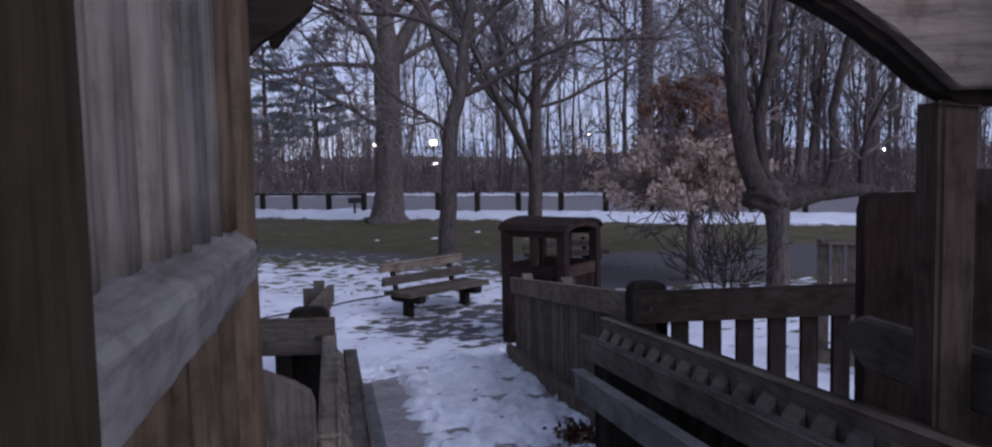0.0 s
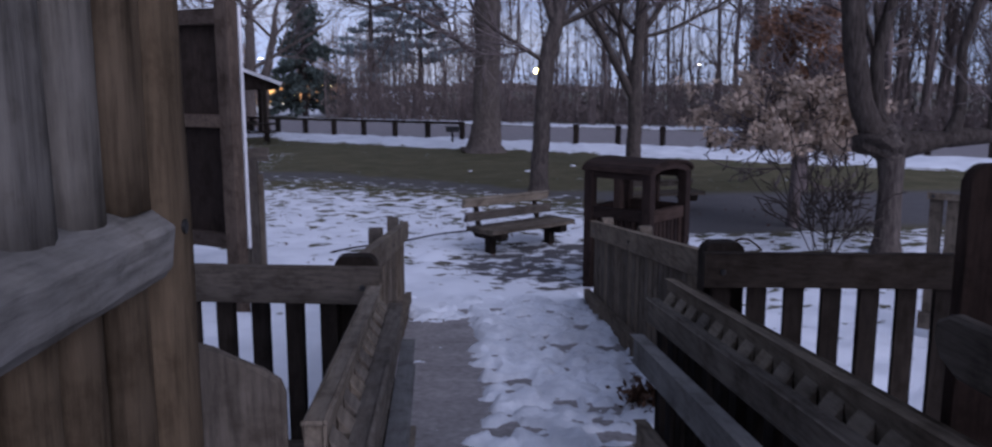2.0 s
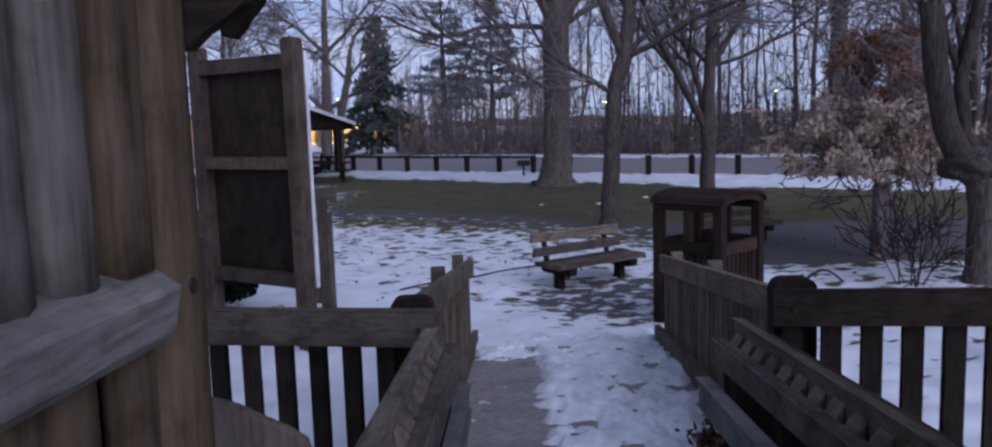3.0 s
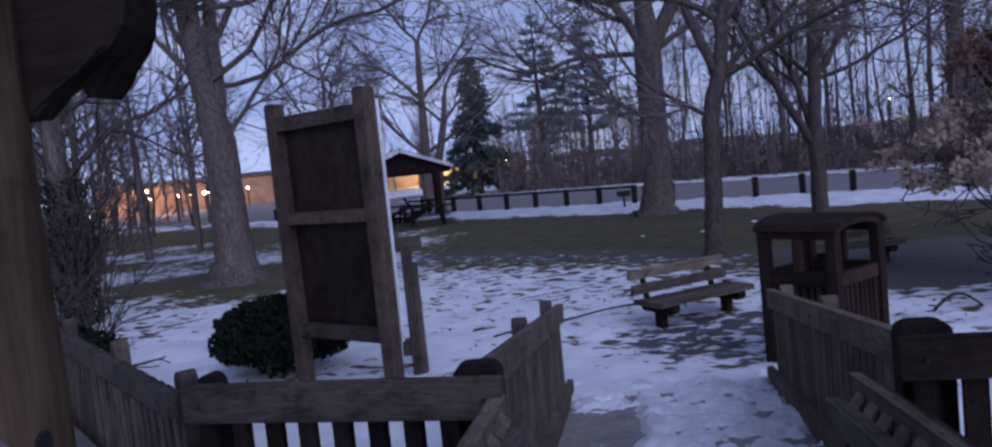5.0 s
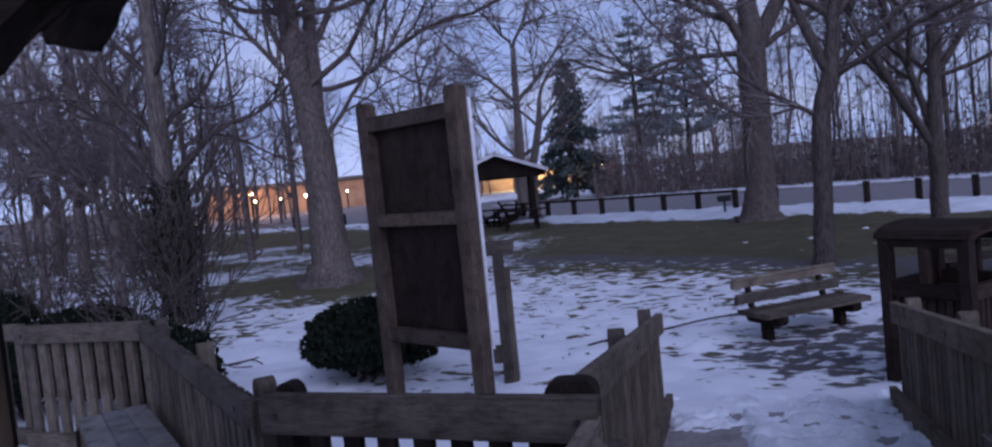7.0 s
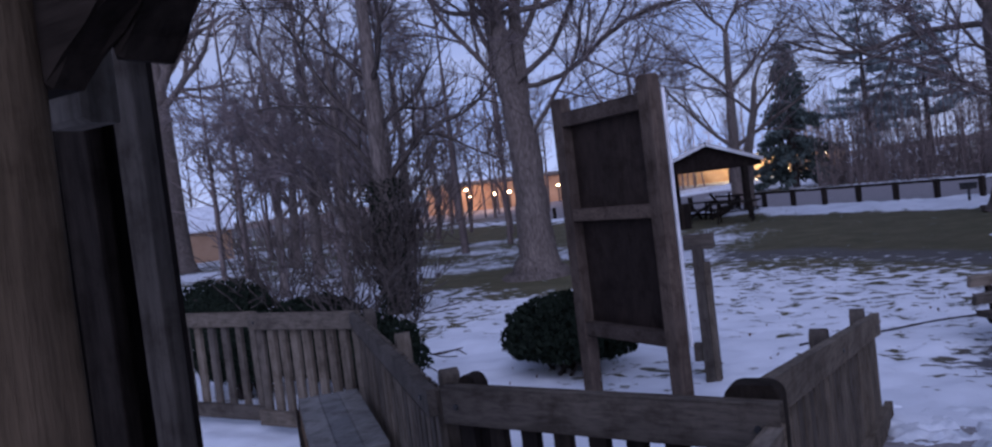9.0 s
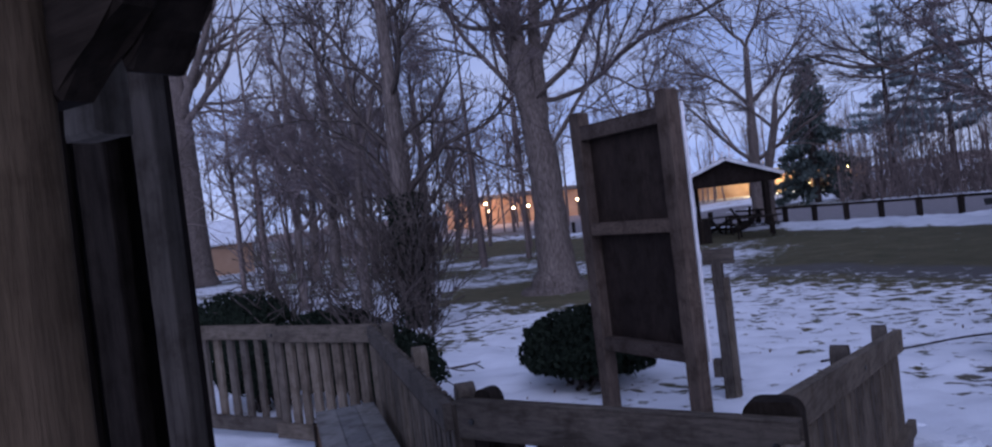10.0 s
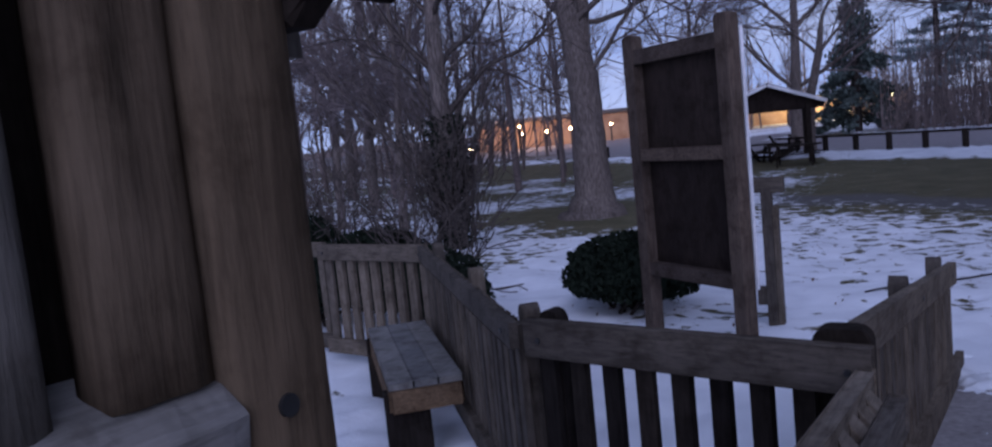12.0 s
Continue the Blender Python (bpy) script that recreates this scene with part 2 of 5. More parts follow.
def flake_mesh(name, places, size, material, rng, tall=1.0):
    """Small four-cornered folded leaves at the places given."""
    vs, fs = [], []
    for p in places:
        q = Euler((rng.uniform(0, 6.3), rng.uniform(0, 6.3), rng.uniform(0, 6.3))).to_matrix()
        s = size * rng.uniform(0.6, 1.4)
        b = len(vs)
        for c in ((-0.5, 0, 0), (0, -0.28, 0.1), (0.5, 0, 0), (0, 0.28, 0.1)):
            v = p + q @ Vector((c[0] * s * tall, c[1] * s, c[2] * s))
            vs.append((v.x, v.y, v.z))
        fs += [(b, b + 1, b + 2), (b, b + 2, b + 3)]
    me = bpy.data.meshes.new(name)
    me.from_pydata(vs, [], fs)
    me.materials.append(material)
    return me


# ---- the ground: one sheet, snow in patches over grass, path and road ----
def fbm(x, y, s, o=0.0):
    return noise.fractal(Vector((x * s + o, y * s - o, o * 0.37)), 0.7, 2.1, 4)


def step(a, b, v):
    t = min(1.0, max(0.0, (v - a) / (b - a)))
    return t * t * (3 - 2 * t)


def across(x, y):
    return 0.562 * x + 0.827 * y


def cover(x, y):
    """How much snow lies, and how much is paved, at a place."""
    u = across(x, y)
    wob = 0.7 * fbm(x, y, 0.35, 3.0)
    v = u + wob
    snow = 0.93 - 0.20 * step(6.5, 9.5, v) - 0.14 * step(9.5, 13.0, v) - 0.30 * step(12.5, 14.8, v) - 0.26 * step(15.0, 16.3, v)
    snow += 0.9 * step(24.6, 25.6, v) * (1 - step(28.8, 29.6, v))
    snow += 0.75 * step(40.5, 41.5, v) * (1 - step(45, 47, v)) + 0.3 * step(47, 49, v)
    d2 = math.hypot((x + 8.6) / 1.6, y - 19.6)
    snow -= 0.6 * (1 - step(1.2, 3.2, d2 + wob))
    if x < -4:
        snow -= 0.25 * step(-4, -9, x) * step(13, 17, y)
    if x < -3:
        snow += 0.5 * step(3, 6, -x) * step(13.0, 15.0, v) * (1 - step(18, 22, v)) + 0.45 * step(3, 6, -x) * fbm(x, y, 0.4, 7.0)
    paved = 0.8 * step(14.6, 15.2, v) * (1 - step(16.0, 16.6, v)) * step(-12, -8, x)
    pad = step(3.1, 3.7, x + 0.4 * wob) * step(11.3, 12.2, y + 0.4 * wob - 0.1 * x) * (1 - step(16.4, 17.4, y))
    paved = max(paved, pad)
    snow -= 0.8 * pad * step(12, 12.6, y)
    seat = (1 - step(0.7, 1.2, math.hypot((x - 2.1) / 1.7, (y - 10.3) / 1.5) + 0.3 * wob))
    paved = max(paved, seat)
    snow -= 0.34 * seat
    road = step(29.3, 29.7, u) * (1 - step(40.6, 41.0, u))
    lot = step(-8, -14, x) * step(31, 34, u)
    road = max(road, lot)
    snow += 0.7 * step(46, 50, u) * step(2, -3, x) * (1 - step(-20, -28, x)) - 0.5 * lot * step(-26, -32, x)
    paved = max(paved, road)
    tread = math.hypot(x + 2.3, (y - 9.7) * 1.4)
    snow -= 0.25 * (1 - step(0.6, 1.4, tread))
    return snow, paved, road


def axis_steps(marks):
    out = []
    for a, b, d in marks:
        k = max(1, round((b - a) / d))
        out += [a + (b - a) * i / k for i in range(k)]
    return out + [marks[-1][1]]


gx = axis_steps([(-900, -100, 100), (-100, -30, 8), (-30, -13, 0.8), (-13, 10, 0.1), (10, 30, 0.8), (30, 100, 8), (100, 900, 100)])
gy = axis_steps([(-900, -100, 100), (-100, -8, 10), (-8, 3.5, 0.8), (3.5, 20, 0.1), (20, 36, 0.4), (36, 60, 1.2), (60, 120, 8), (120, 900, 100)])
nx, ny = len(gx), len(gy)
verts, c_snow, c_paved, c_road = [], [], [], []
for y in gy:
    for x in gx:
        s, p, r = cover(x, y)
        near = -13 <= x <= 10 and 3.5 <= y <= 20
        lump = fbm(x, y, 0.9, 8.0)
        dip = fbm(x, y, 3.2, 5.0) if near else 0.0
        z = 0.0
        if near:
            z = 0.05 * step(0.2, 0.9, s) + 0.03 * lump * s + 0.05 * dip * max(0.0, s)
        if 24.6 < across(x, y) < 29.4 and -40 < x < 40:
            z = 0.16 * step(24.8, 26.0, across(x, y)) * (1 - step(28.4, 29.3, across(x, y))) * (0.7 + 0.6 * lump)
        under = (0.0 < x < 2.2 and y < 8.3) or (x < 6 and x > -7 and y < 5)
        verts.append((x, y, z - 0.03 if under else z))
        c_snow.append(s + 0.22 * dip)
        c_paved.append(p)
        c_road.append(r)
faces = [(j * nx + i, j * nx + i + 1, (j + 1) * nx + i + 1, (j + 1) * nx + i) for j in range(ny - 1) for i in range(nx - 1)]
gme = bpy.data.meshes.new("ground")
gme.from_pydata(verts, [], faces)
for nm, vals in (("snow_cover", c_snow), ("paved", c_paved), ("road", c_road)):
    at = gme.attributes.new(nm, "FLOAT", "POINT")
    at.data.foreach_set("value", vals)
gme.shade_smooth()
gm, nt, gb = mat_base("park_ground", 0.9)


def attr(nt, name):
    a = nt.nodes.new("ShaderNodeAttribute")
    a.attribute_name = name
    return a.outputs["Fac"]


g_fine = noise_node(nt, 3.2, 7.0, (1.0, 1.5, 1.0), 0.62)
g_mid = noise_node(nt, 1.3, 4.0)
g_blade = noise_node(nt, 40.0, 4.0)
grass = ramp(nt, g_blade, [(0.25, (0.055, 0.052, 0.033)), (0.55, (0.115, 0.106, 0.066)), (0.8, (0.21, 0.185, 0.12))])
grass = mixc(nt, 1.0, grass, ramp(nt, g_mid, [(0.3, (0.75, 0.8, 0.7)), (0.7, (1.25, 1.15, 1.1))]), "MULTIPLY")
tar = ramp(nt, g_blade, [(0.3, (0.08, 0.076, 0.078)), (0.7, (0.15, 0.142, 0.145))])
tar = mixc(nt, attr(nt, "road"), tar, ramp(nt, g_fine, [(0.3, (0.20, 0.185, 0.19)), (0.7, (0.27, 0.25, 0.255))]))
soil = mixc(nt, attr(nt, "paved"), grass, tar)
s_fac = math_node(nt, "ADD", attr(nt, "snow_cover"), math_node(nt, "MULTIPLY", math_node(nt, "SUBTRACT", g_fine, 0.5), 2.3))
s_fac = ramp(nt, s_fac, [(0.42, (0, 0, 0)), (0.55, (1, 1, 1))])
snow_c = ramp(nt, g_mid, [(0.3, (0.66, 0.68, 0.72)), (0.7, (0.84, 0.86, 0.90))])
nt.links.new(mixc(nt, s_fac, soil, snow_c), gb.inputs["Base Color"])
bump(nt, gb, math_node(nt, "ADD", s_fac, math_node(nt, "MULTIPLY", g_blade, 0.5)), 0.5, 0.03)
gme.materials.append(gm)
tagged(new("ground", gme), "park ground with patchy snow over grass, path and road", "ground", "", "structure")

# ---- ramp ----
def ramp_z(y):
    return max(0.0, (8.4 - max(y, 1.9)) * 0.071) + 0.004


prof = [(1.9, ramp_z(1.9)), (8.4, 0.012), (8.4, -0.06), (1.9, -0.06)]
rb = prism((1.04, 0, 0), (0, 1, 0), (0, 0, 1), prof, 1.88, 0.0)
solid("ramp", rb, CONCRETE, "grey concrete ramp, part bare and part under snow", "ramp")
floor = thing("hut_floor", (1.0, 0.2, 0.4), "worn grey plank floor of the timber hut", "floor", "", "structure")
yb = -2.2
while yb < 1.88:
    part("floor_board", beam((-0.2, yb + 0.07, ramp_z(1.9) - 0.02), (2.55, yb + 0.07, ramp_z(1.9) - 0.02), 0.135, 0.04, 0.004), WOOD["x"], floor)
    yb += 0.14
for xb in (-0.1, 1.15, 2.4):
    part("joist", beam((xb, -2.2, 0.2), (xb, 1.88, 0.2), 0.07, 0.47, 0.0), DARKWOOD["y"], floor)

# trodden snow on the ramp, with a ragged edge along the bare strip
sb = bmesh.new()
sx = [0.16 + 0.03 * i for i in range(61)]
sy = [2.4 + 0.03 * i for i in range(208)]
grid = {}
for j, y in enumerate(sy):
    for i, x in enumerate(sx):
        edge = 0.72 + 0.14 * fbm(1.0, y, 0.9, 2.0) + 0.08 * fbm(x, y, 3.0, 4.0)
        far = step(7.3, 7.9, y + 0.25 * fbm(x, y, 1.5, 6.0))
        bare = (1 - far) * (1 - step(edge - 0.05, edge + 0.1, x))
        hole = max(step(0.28, 0.5, fbm(x, y, 2.4, 11.0)), 0.9 * step(0.12, 0.34, fbm(x, y, 5.0, 21.0)))
        t = 0.06 * (1 - bare) * (1 - 0.95 * hole) + 0.045 * fbm(x, y, 4.5, 9.0) - 0.02 * bare - 0.012
        grid[i, j] = sb.verts.new((x, y, ramp_z(y) + t))
for j in range(len(sy) - 1):
    for i in range(len(sx) - 1):
        sb.faces.new((grid[i, j], grid[i + 1, j], grid[i + 1, j + 1], grid[i, j + 1]))
for f in sb.faces:
    f.smooth = True
solid("snow_on_ramp", sb, SNOWMAT, "trodden bluish snow lying along the ramp", "snow", "stuff")


# ---- fences ----
def bolt(parent, at, axis):
    bm = bmesh.new()
    turn = Vector((0, 0, 1)).rotation_difference(Vector(axis)).to_matrix().to_4x4()
    bmesh.ops.create_cone(bm, cap_ends=True, segments=12, radius1=0.016, radius2=0.012, depth=0.012, matrix=Matrix.Translation(at) @ turn)
    return part("bolt", bm, METAL, parent, "dark rusty bolt head")


def post_board(x, y, z0, z1, w, t, s=(1, 0, 0), r=None):
    return prism((x, y, 0), s, (0, 0, 1), round_top(w, z0, z1, r), t)


def fence(label, a, b, za, zb, ga, gb, mats, n, side, rail_h=0.16, bal_w=0.075, posts=(), group="fences", low=True, bottom=0.1):
    """Rails on a line from a to b, tops at za and zb, balusters n down to ga and gb, rails on the given side."""
    a, b = Vector((*a, 0)), Vector((*b, 0))
    d = (b - a).normalized()
    nrm = Vector((-d.y, d.x, 0)) * side
    ax = "x" if abs(d.x) > abs(d.y) else "y"
    f = thing("fence", (a.x, a.y, ga), label, "fence", group)
    up = lambda p, z: Vector((p.x, p.y, z))
    rail = part("top_rail", beam(up(a + nrm * 0.045, za - rail_h / 2), up(b + nrm * 0.045, zb - rail_h / 2), 0.045, rail_h, 0.006), mats[ax], f)
    for t in (0.05, 0.95):
        bolt(rail, up(a.lerp(b, t) + nrm * 0.07, za + (zb - za) * t - rail_h * 0.55), nrm)
    if low:
        part("bottom_rail", beam(up(a + nrm * 0.045, ga + bottom), up(b + nrm * 0.045, gb + bottom), 0.045, 0.14, 0.006), mats[ax], f)
    for i in range(n):
        t = (i + 0.5) / n
        p = a.lerp(b, t)
        g, z = ga + (gb - ga) * t, za + (zb - za) * t
        part("baluster", beam(up(p, g + 0.03), up(p, z - 0.02), 0.04, bal_w, 0.004, up=d, jig=0.002), mats["z"], f)
    for t, h in posts:
        p = a.lerp(b, t) - nrm * 0.07
        g, z = ga + (gb - ga) * t, za + (zb - za) * t
        part("post", prism((p.x, p.y, 0), d, Z, round_top(0.11, g - 0.05, z + h, 0.045), 0.09), mats["z"], f, "round-topped timber post")
    return f


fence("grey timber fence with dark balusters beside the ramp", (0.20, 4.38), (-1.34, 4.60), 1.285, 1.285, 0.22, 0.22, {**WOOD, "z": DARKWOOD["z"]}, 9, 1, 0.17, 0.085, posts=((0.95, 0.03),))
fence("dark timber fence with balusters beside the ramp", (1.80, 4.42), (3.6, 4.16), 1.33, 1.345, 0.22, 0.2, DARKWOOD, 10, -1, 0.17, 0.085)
fence("grey timber fence running at an angle behind a bench", (-1.40, 4.60), (-3.90, 7.14), 1.262, 1.25, 0.15, 0.15, WOOD, 25, 1, 0.13, 0.085, posts=((0.03, 0.06), (0.42, 0.06), (0.9, 0.05)))
fence("weathered timber fence at the far side of the deck", (-3.90, 7.20), (-5.38, 7.36), 1.25, 1.25, 0.12, 0.12, WOOD, 9, 1, 0.15, 0.095)
fence("weathered timber fence at the far side of the deck", (-5.42, 7.48), (-6.95, 7.60), 1.25, 1.25, 0.12, 0.12, WOOD, 7, 1, 0.14, 0.085)
fence("dark timber fence seen past the ramp", (4.55, 7.0), (5.2, 6.4), 1.28, 1.28, 0.1, 0.1, WOOD, 7, -1, 0.05, 0.09)


# boarded ramp walls that slope down to the snow
def ramp_wall(xa, xb, y0, y1, za, zb, out, n, label, posts):
    """Upright boards from (xa, y0) to (xb, y1) under a sloping rail."""
    w = thing("ramp_wall", (xa, y0, ramp_z(y0)), label, "railing", "ramp walls")
    m = RAMPWOOD
    at_x = lambda y: xa + (xb - xa) * (y - y0) / (y1 - y0)
    rail = part("top_rail", beam((xa - out * 0.03, y0, za - 0.07), (xb - out * 0.03, y1, zb - 0.07), 0.05, 0.15, 0.006), m["y"], w)
    part("kick_board", beam((xa - out * 0.045, y0, ramp_z(y0) + 0.09), (xb - out * 0.045, y1 + 0.2, ramp_z(y1) + 0.07), 0.045, 0.15, 0.006), m["y"], w)
    for i in range(n):
        t = (i + 0.5) / n
        y = y0 + (y1 - y0) * t
        z, x = za + (zb - za) * t, at_x(y)
        part("board", beam((x, y, ramp_z(y) + 0.01), (x, y, z - 0.03), abs(y1 - y0) / n * 0.93, 0.03, 0.004, up=(1, 0, 0), jig=0.002), m["z"], w)
    for t, h in posts:
        y, z = y0 + (y1 - y0) * t, za + (zb - za) * t
        x = at_x(y)
        bolt(rail, (x - out * 0.055, y, z - 0.08), (1, 0, 0))
        part("post", post_board(x + out * 0.07, y, ramp_z(y) - 0.05, z + h, 0.1, 0.1, (0, 1, 0), 0.045), WOOD["z"], w, "round-topped post behind the boards")
    return w


ramp_wall(0.05, 0.15, 4.55, 8.13, 1.295, 0.89, -1, 26, "weathered boarded ramp wall sloping down to the snow", ((0.52, 0.05), (0.955, 0.06)))
ramp_wall(1.96, 1.99, 4.5, 8.15, 1.285, 0.875, 1, 28, "weathered boarded ramp wall beside the litter bin", ((0.56, 0.045), (0.955, 0.045)))
for px, top, lab in ((0.07, 1.315, "big round-topped corner post of the ramp"), (1.93, 1.36, "dark round-topped corner post of the ramp")):
    c = thing("corner_post", (px, 4.5, 0.2), lab, "post", "corner posts")
    part("post", post_board(px, 4.52, 0.15, top, 0.21, 0.11, (1, 0, 0), 0.055), DARKWOOD["z"], c)


# slotted rails: spacer blocks with sloping tops between a high outer and a low inner rail
def rack(xo, y0, y1, inw, label, pitch, gap, mats, hold):
    """xo: inner face of the outer rail; inw: which way the ramp lies; hold: hand rail from there."""
    top_m, in_m, block_m = mats
    zt = lambda y: 1.375 - (y - 1.95) * 0.0705
    r = thing("slotted_railing", (xo, y0, ramp_z(y0)), label, "railing", "slotted railings")
    at = lambda u, y, drop: Vector((xo + inw * u, y, zt(y) - drop))
    part("outer_rail", beam(at(-0.025, y0, 0.085), at(-0.025, y1, 0.085), 0.05, 0.17, 0.009, jig=0.003), top_m, r)
    part("inner_rail", beam(at(gap + 0.021, y0 + 0.02, 0.148), at(gap + 0.021, y1, 0.148), 0.042, 0.105, 0.012, jig=0.003), in_m, r)
    part("hand_rail", beam(at(hold, y0, 0.318), at(hold, y1 - 0.2, 0.29), 0.04, 0.12, 0.012), DECKGREY["y"], r, "pale grey worn hand rail")
    part("low_rail", beam(at(hold, y0, 0.66), at(hold, y1 - 0.3, 0.68), 0.04, 0.12, 0.012), PALEWOOD["y"], r)
    n = int((y1 - y0 - 0.06) / pitch)
    for i in range(n):
        y = y1 - 0.05 - pitch * (i + 0.5)
        z = zt(y)
        pts = [(0.001, -0.05), (gap * 0.45, -0.078), (gap - 0.002, -0.108), (gap - 0.002, -0.19), (0.001, -0.165)]
        # pale wood stands in for the light caught by the baluster's cut top
        part("spacer_block", prism((xo, y + random.uniform(-0.006, 0.006), z), (inw, 0, 0), (0, 0, 1), pts, pitch * 0.60, 0.006), block_m, r)
        # same baluster lower down: near-black wood paints the shade in the slots
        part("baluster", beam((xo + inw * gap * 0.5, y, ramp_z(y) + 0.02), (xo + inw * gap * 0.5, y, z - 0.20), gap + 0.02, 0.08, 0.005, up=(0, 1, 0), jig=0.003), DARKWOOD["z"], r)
    return r


random.seed(17)
rack(1.592, 1.35, 4.33, -1, "weathered slotted timber railing along the ramp", 0.163, 0.045, (WOOD["y"], PALEWOOD["y"], PALEWOOD["y"]), 0.187)
rack(0.198, 2.3, 4.33, 1, "weathered slotted timber railing along the ramp", 0.163, 0.052, (PALEWOOD["y"],) * 3, 0.137)


# ---- the timber hut that the walk starts in ----
def slab(name, x0, x1, y0, y1, z0, z1, material, parent, bev=0.006, label="", jig=0.0):
    a, b = Vector(((x0 + x1) / 2, (y0 + y1) / 2, z0)), Vector(((x0 + x1) / 2, (y0 + y1) / 2, z1))
    return part(name, beam(a, b, x1 - x0, y1 - y0, bev, up=(0, 1, 0), jig=jig), material, parent, label)


def loft(rings, smooth=True):
    """A solid skin over rings of points, closed at both ends."""
    bm = bmesh.new()
    rows = [[bm.verts.new(p) for p in ring] for ring in rings]
    k = len(rows[0])
    for a, b in zip(rows, rows[1:]):
        for i in range(k):
            bm.faces.new((a[i], a[(i + 1) % k], b[(i + 1) % k], b[i])).smooth = smooth
    bm.faces.new(rows[0][::-1])
    bm.faces.new(rows[-1])
    bmesh.ops.recalc_face_normals(bm, faces=bm.faces[:])
    return bm


def half_log(y, w, back, bulge, z0, z1, seed, square=0.55):
    """An upright plank with a rounded, uneven front towards +x."""
    rings = []
    for i in range(13):
        z = z0 + (z1 - z0) * i / 12
        ring = [(back, y + w / 2, z), (back, y - w / 2, z)]
        for j in range(11):
            a = math.pi * (j / 10 - 0.5)
            c, t = max(0.0, math.cos(a)) ** square, math.sin(a)
            lump = 0.004 * noise.noise(Vector((j * 0.5, z * 1.8, seed))) + 0.0025 * noise.noise(Vector((j * 1.7, z * 5.0, seed)))
            ring.append((back + 0.012 + bulge * c + lump, y + t * w / 2 + 0.006 * noise.noise(Vector((z * 1.3, seed, 2.0))), z))
        rings.append(ring)
    return loft(rings)


hut = thing("timber_hut", (-0.2, 1.0, 0.3), "weathered grey-brown timber hut with a plank wall and arched doorway", "hut")
rng = random.Random(5)
for k, y in enumerate((0.76, 0.915, 1.068, 1.22, 1.373, 1.527)):
    w = rng.uniform(0.112, 0.120)
    part("plank", half_log(y, w, -0.035, 0.042, 1.955, 3.0, 3.1 * k + 1, 0.26), HUTWOOD["z"], hut)
    part("lower_plank", half_log(y + rng.uniform(-0.008, 0.008), w - 0.02, -0.04, 0.036, 0.35, 1.895, 3.1 * k + 2, 0.26), HUTBROWN["z"], hut)
part("plank", half_log(1.684, 0.112, -0.03, 0.044, 1.955, 3.0, 40.0, 0.18), HUTBROWN["z"], hut, "wide brown plank beside the corner post")
part("lower_plank", half_log(1.684, 0.104, -0.03, 0.034, 0.35, 1.885, 41.0, 0.4), HUTBROWN["z"], hut)
# added near-black sheet: paints the shade in the gaps between planks
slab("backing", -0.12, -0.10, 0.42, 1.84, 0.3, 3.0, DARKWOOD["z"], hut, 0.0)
part("corner_post", half_log(1.808, 0.128, -0.06, 0.10, 0.3, 3.0, 50.0, 0.15), HUTBROWN["z"], hut, "brown rounded post with a bolt hole")
hb = bmesh.new()
bmesh.ops.create_cone(hb, cap_ends=True, segments=20, radius1=0.012, radius2=0.012, depth=0.012, matrix=Matrix.Translation((0.050, 1.792, 1.915)) @ Matrix.Rotation(radians(90), 4, "Y"))
part("bolt_hole", hb, METAL, hut, "dark round bolt hole")
part("near_post", half_log(0.54, 0.20, -0.06, 0.118, 0.3, 3.0, 60.0, 0.3), OLIVEWOOD["z"], hut, "dark olive-brown square post with rounded corners")
rings = []
for i in range(61):
    y = 0.62 + 1.122 * i / 60
    zt, tip = 1.968 - 0.037 * i / 60, step(1.70, 1.742, y)
    nz = lambda k, f: noise.noise(Vector((y * f, k * 3.7, 7.0)))
    chip = 0.010 * max(0.0, nz(9, 9.0)) + 0.005 * nz(5, 17.0)
    rings.append([(-0.06, y, zt - 0.085), (0.046 - 0.012 * tip + 0.004 * nz(1, 5.0), y, zt - 0.082 + 0.028 * tip), (0.060 - 0.008 * tip + 0.004 * nz(2, 6.0) - chip * 0.5, y, zt - 0.066 + 0.022 * tip),
                  (0.064 - 0.006 * tip + 0.003 * nz(3, 5.0) - chip, y, zt - 0.008), (0.058 - 0.006 * tip - chip, y, zt + 0.002 + 0.003 * nz(4, 8.0) - chip),
                  (0.02, y, zt + 0.018 + 0.004 * nz(6, 7.0)), (-0.06, y, zt + 0.045)])
part("ledge", loft(rings, False), LEDGEWOOD, hut, "thick pale worn ledge beam")

# the arch over the doorway: two shaped boards
cx, cz, R = 0.843, 1.336, 1.22
left_arc = [(0.215, 2.425), (0.205, 2.382)] + [(cx - R * math.sin(a) + 0.005 * math.sin(a * 37), cz + R * math.cos(a) + 0.004 * math.sin(a * 53)) for a in [radians(t) for t in range(33, 39, 2)]] + [(0.076, 2.284)]
right_arc = [(cx + R * math.sin(a) + 0.005 * math.sin(a * 41), cz + R * math.cos(a) + 0.005 * math.sin(a * 61)) for a in [radians(t) for t in range(0, 44, 3)]]
# one timber in two tones: dark for the unlit half, pale for the lit
part("arch_board", prism((-0.03, 1.885, 0.008), (1, 0, 0), (0, 0, 1), left_arc + [(-0.16, 2.284), (-0.16, 3.0), (0.215, 3.0)], 0.045, 0.006), DARKWOOD["x"], hut, "curved arch board, shaded half in dark wood colour")
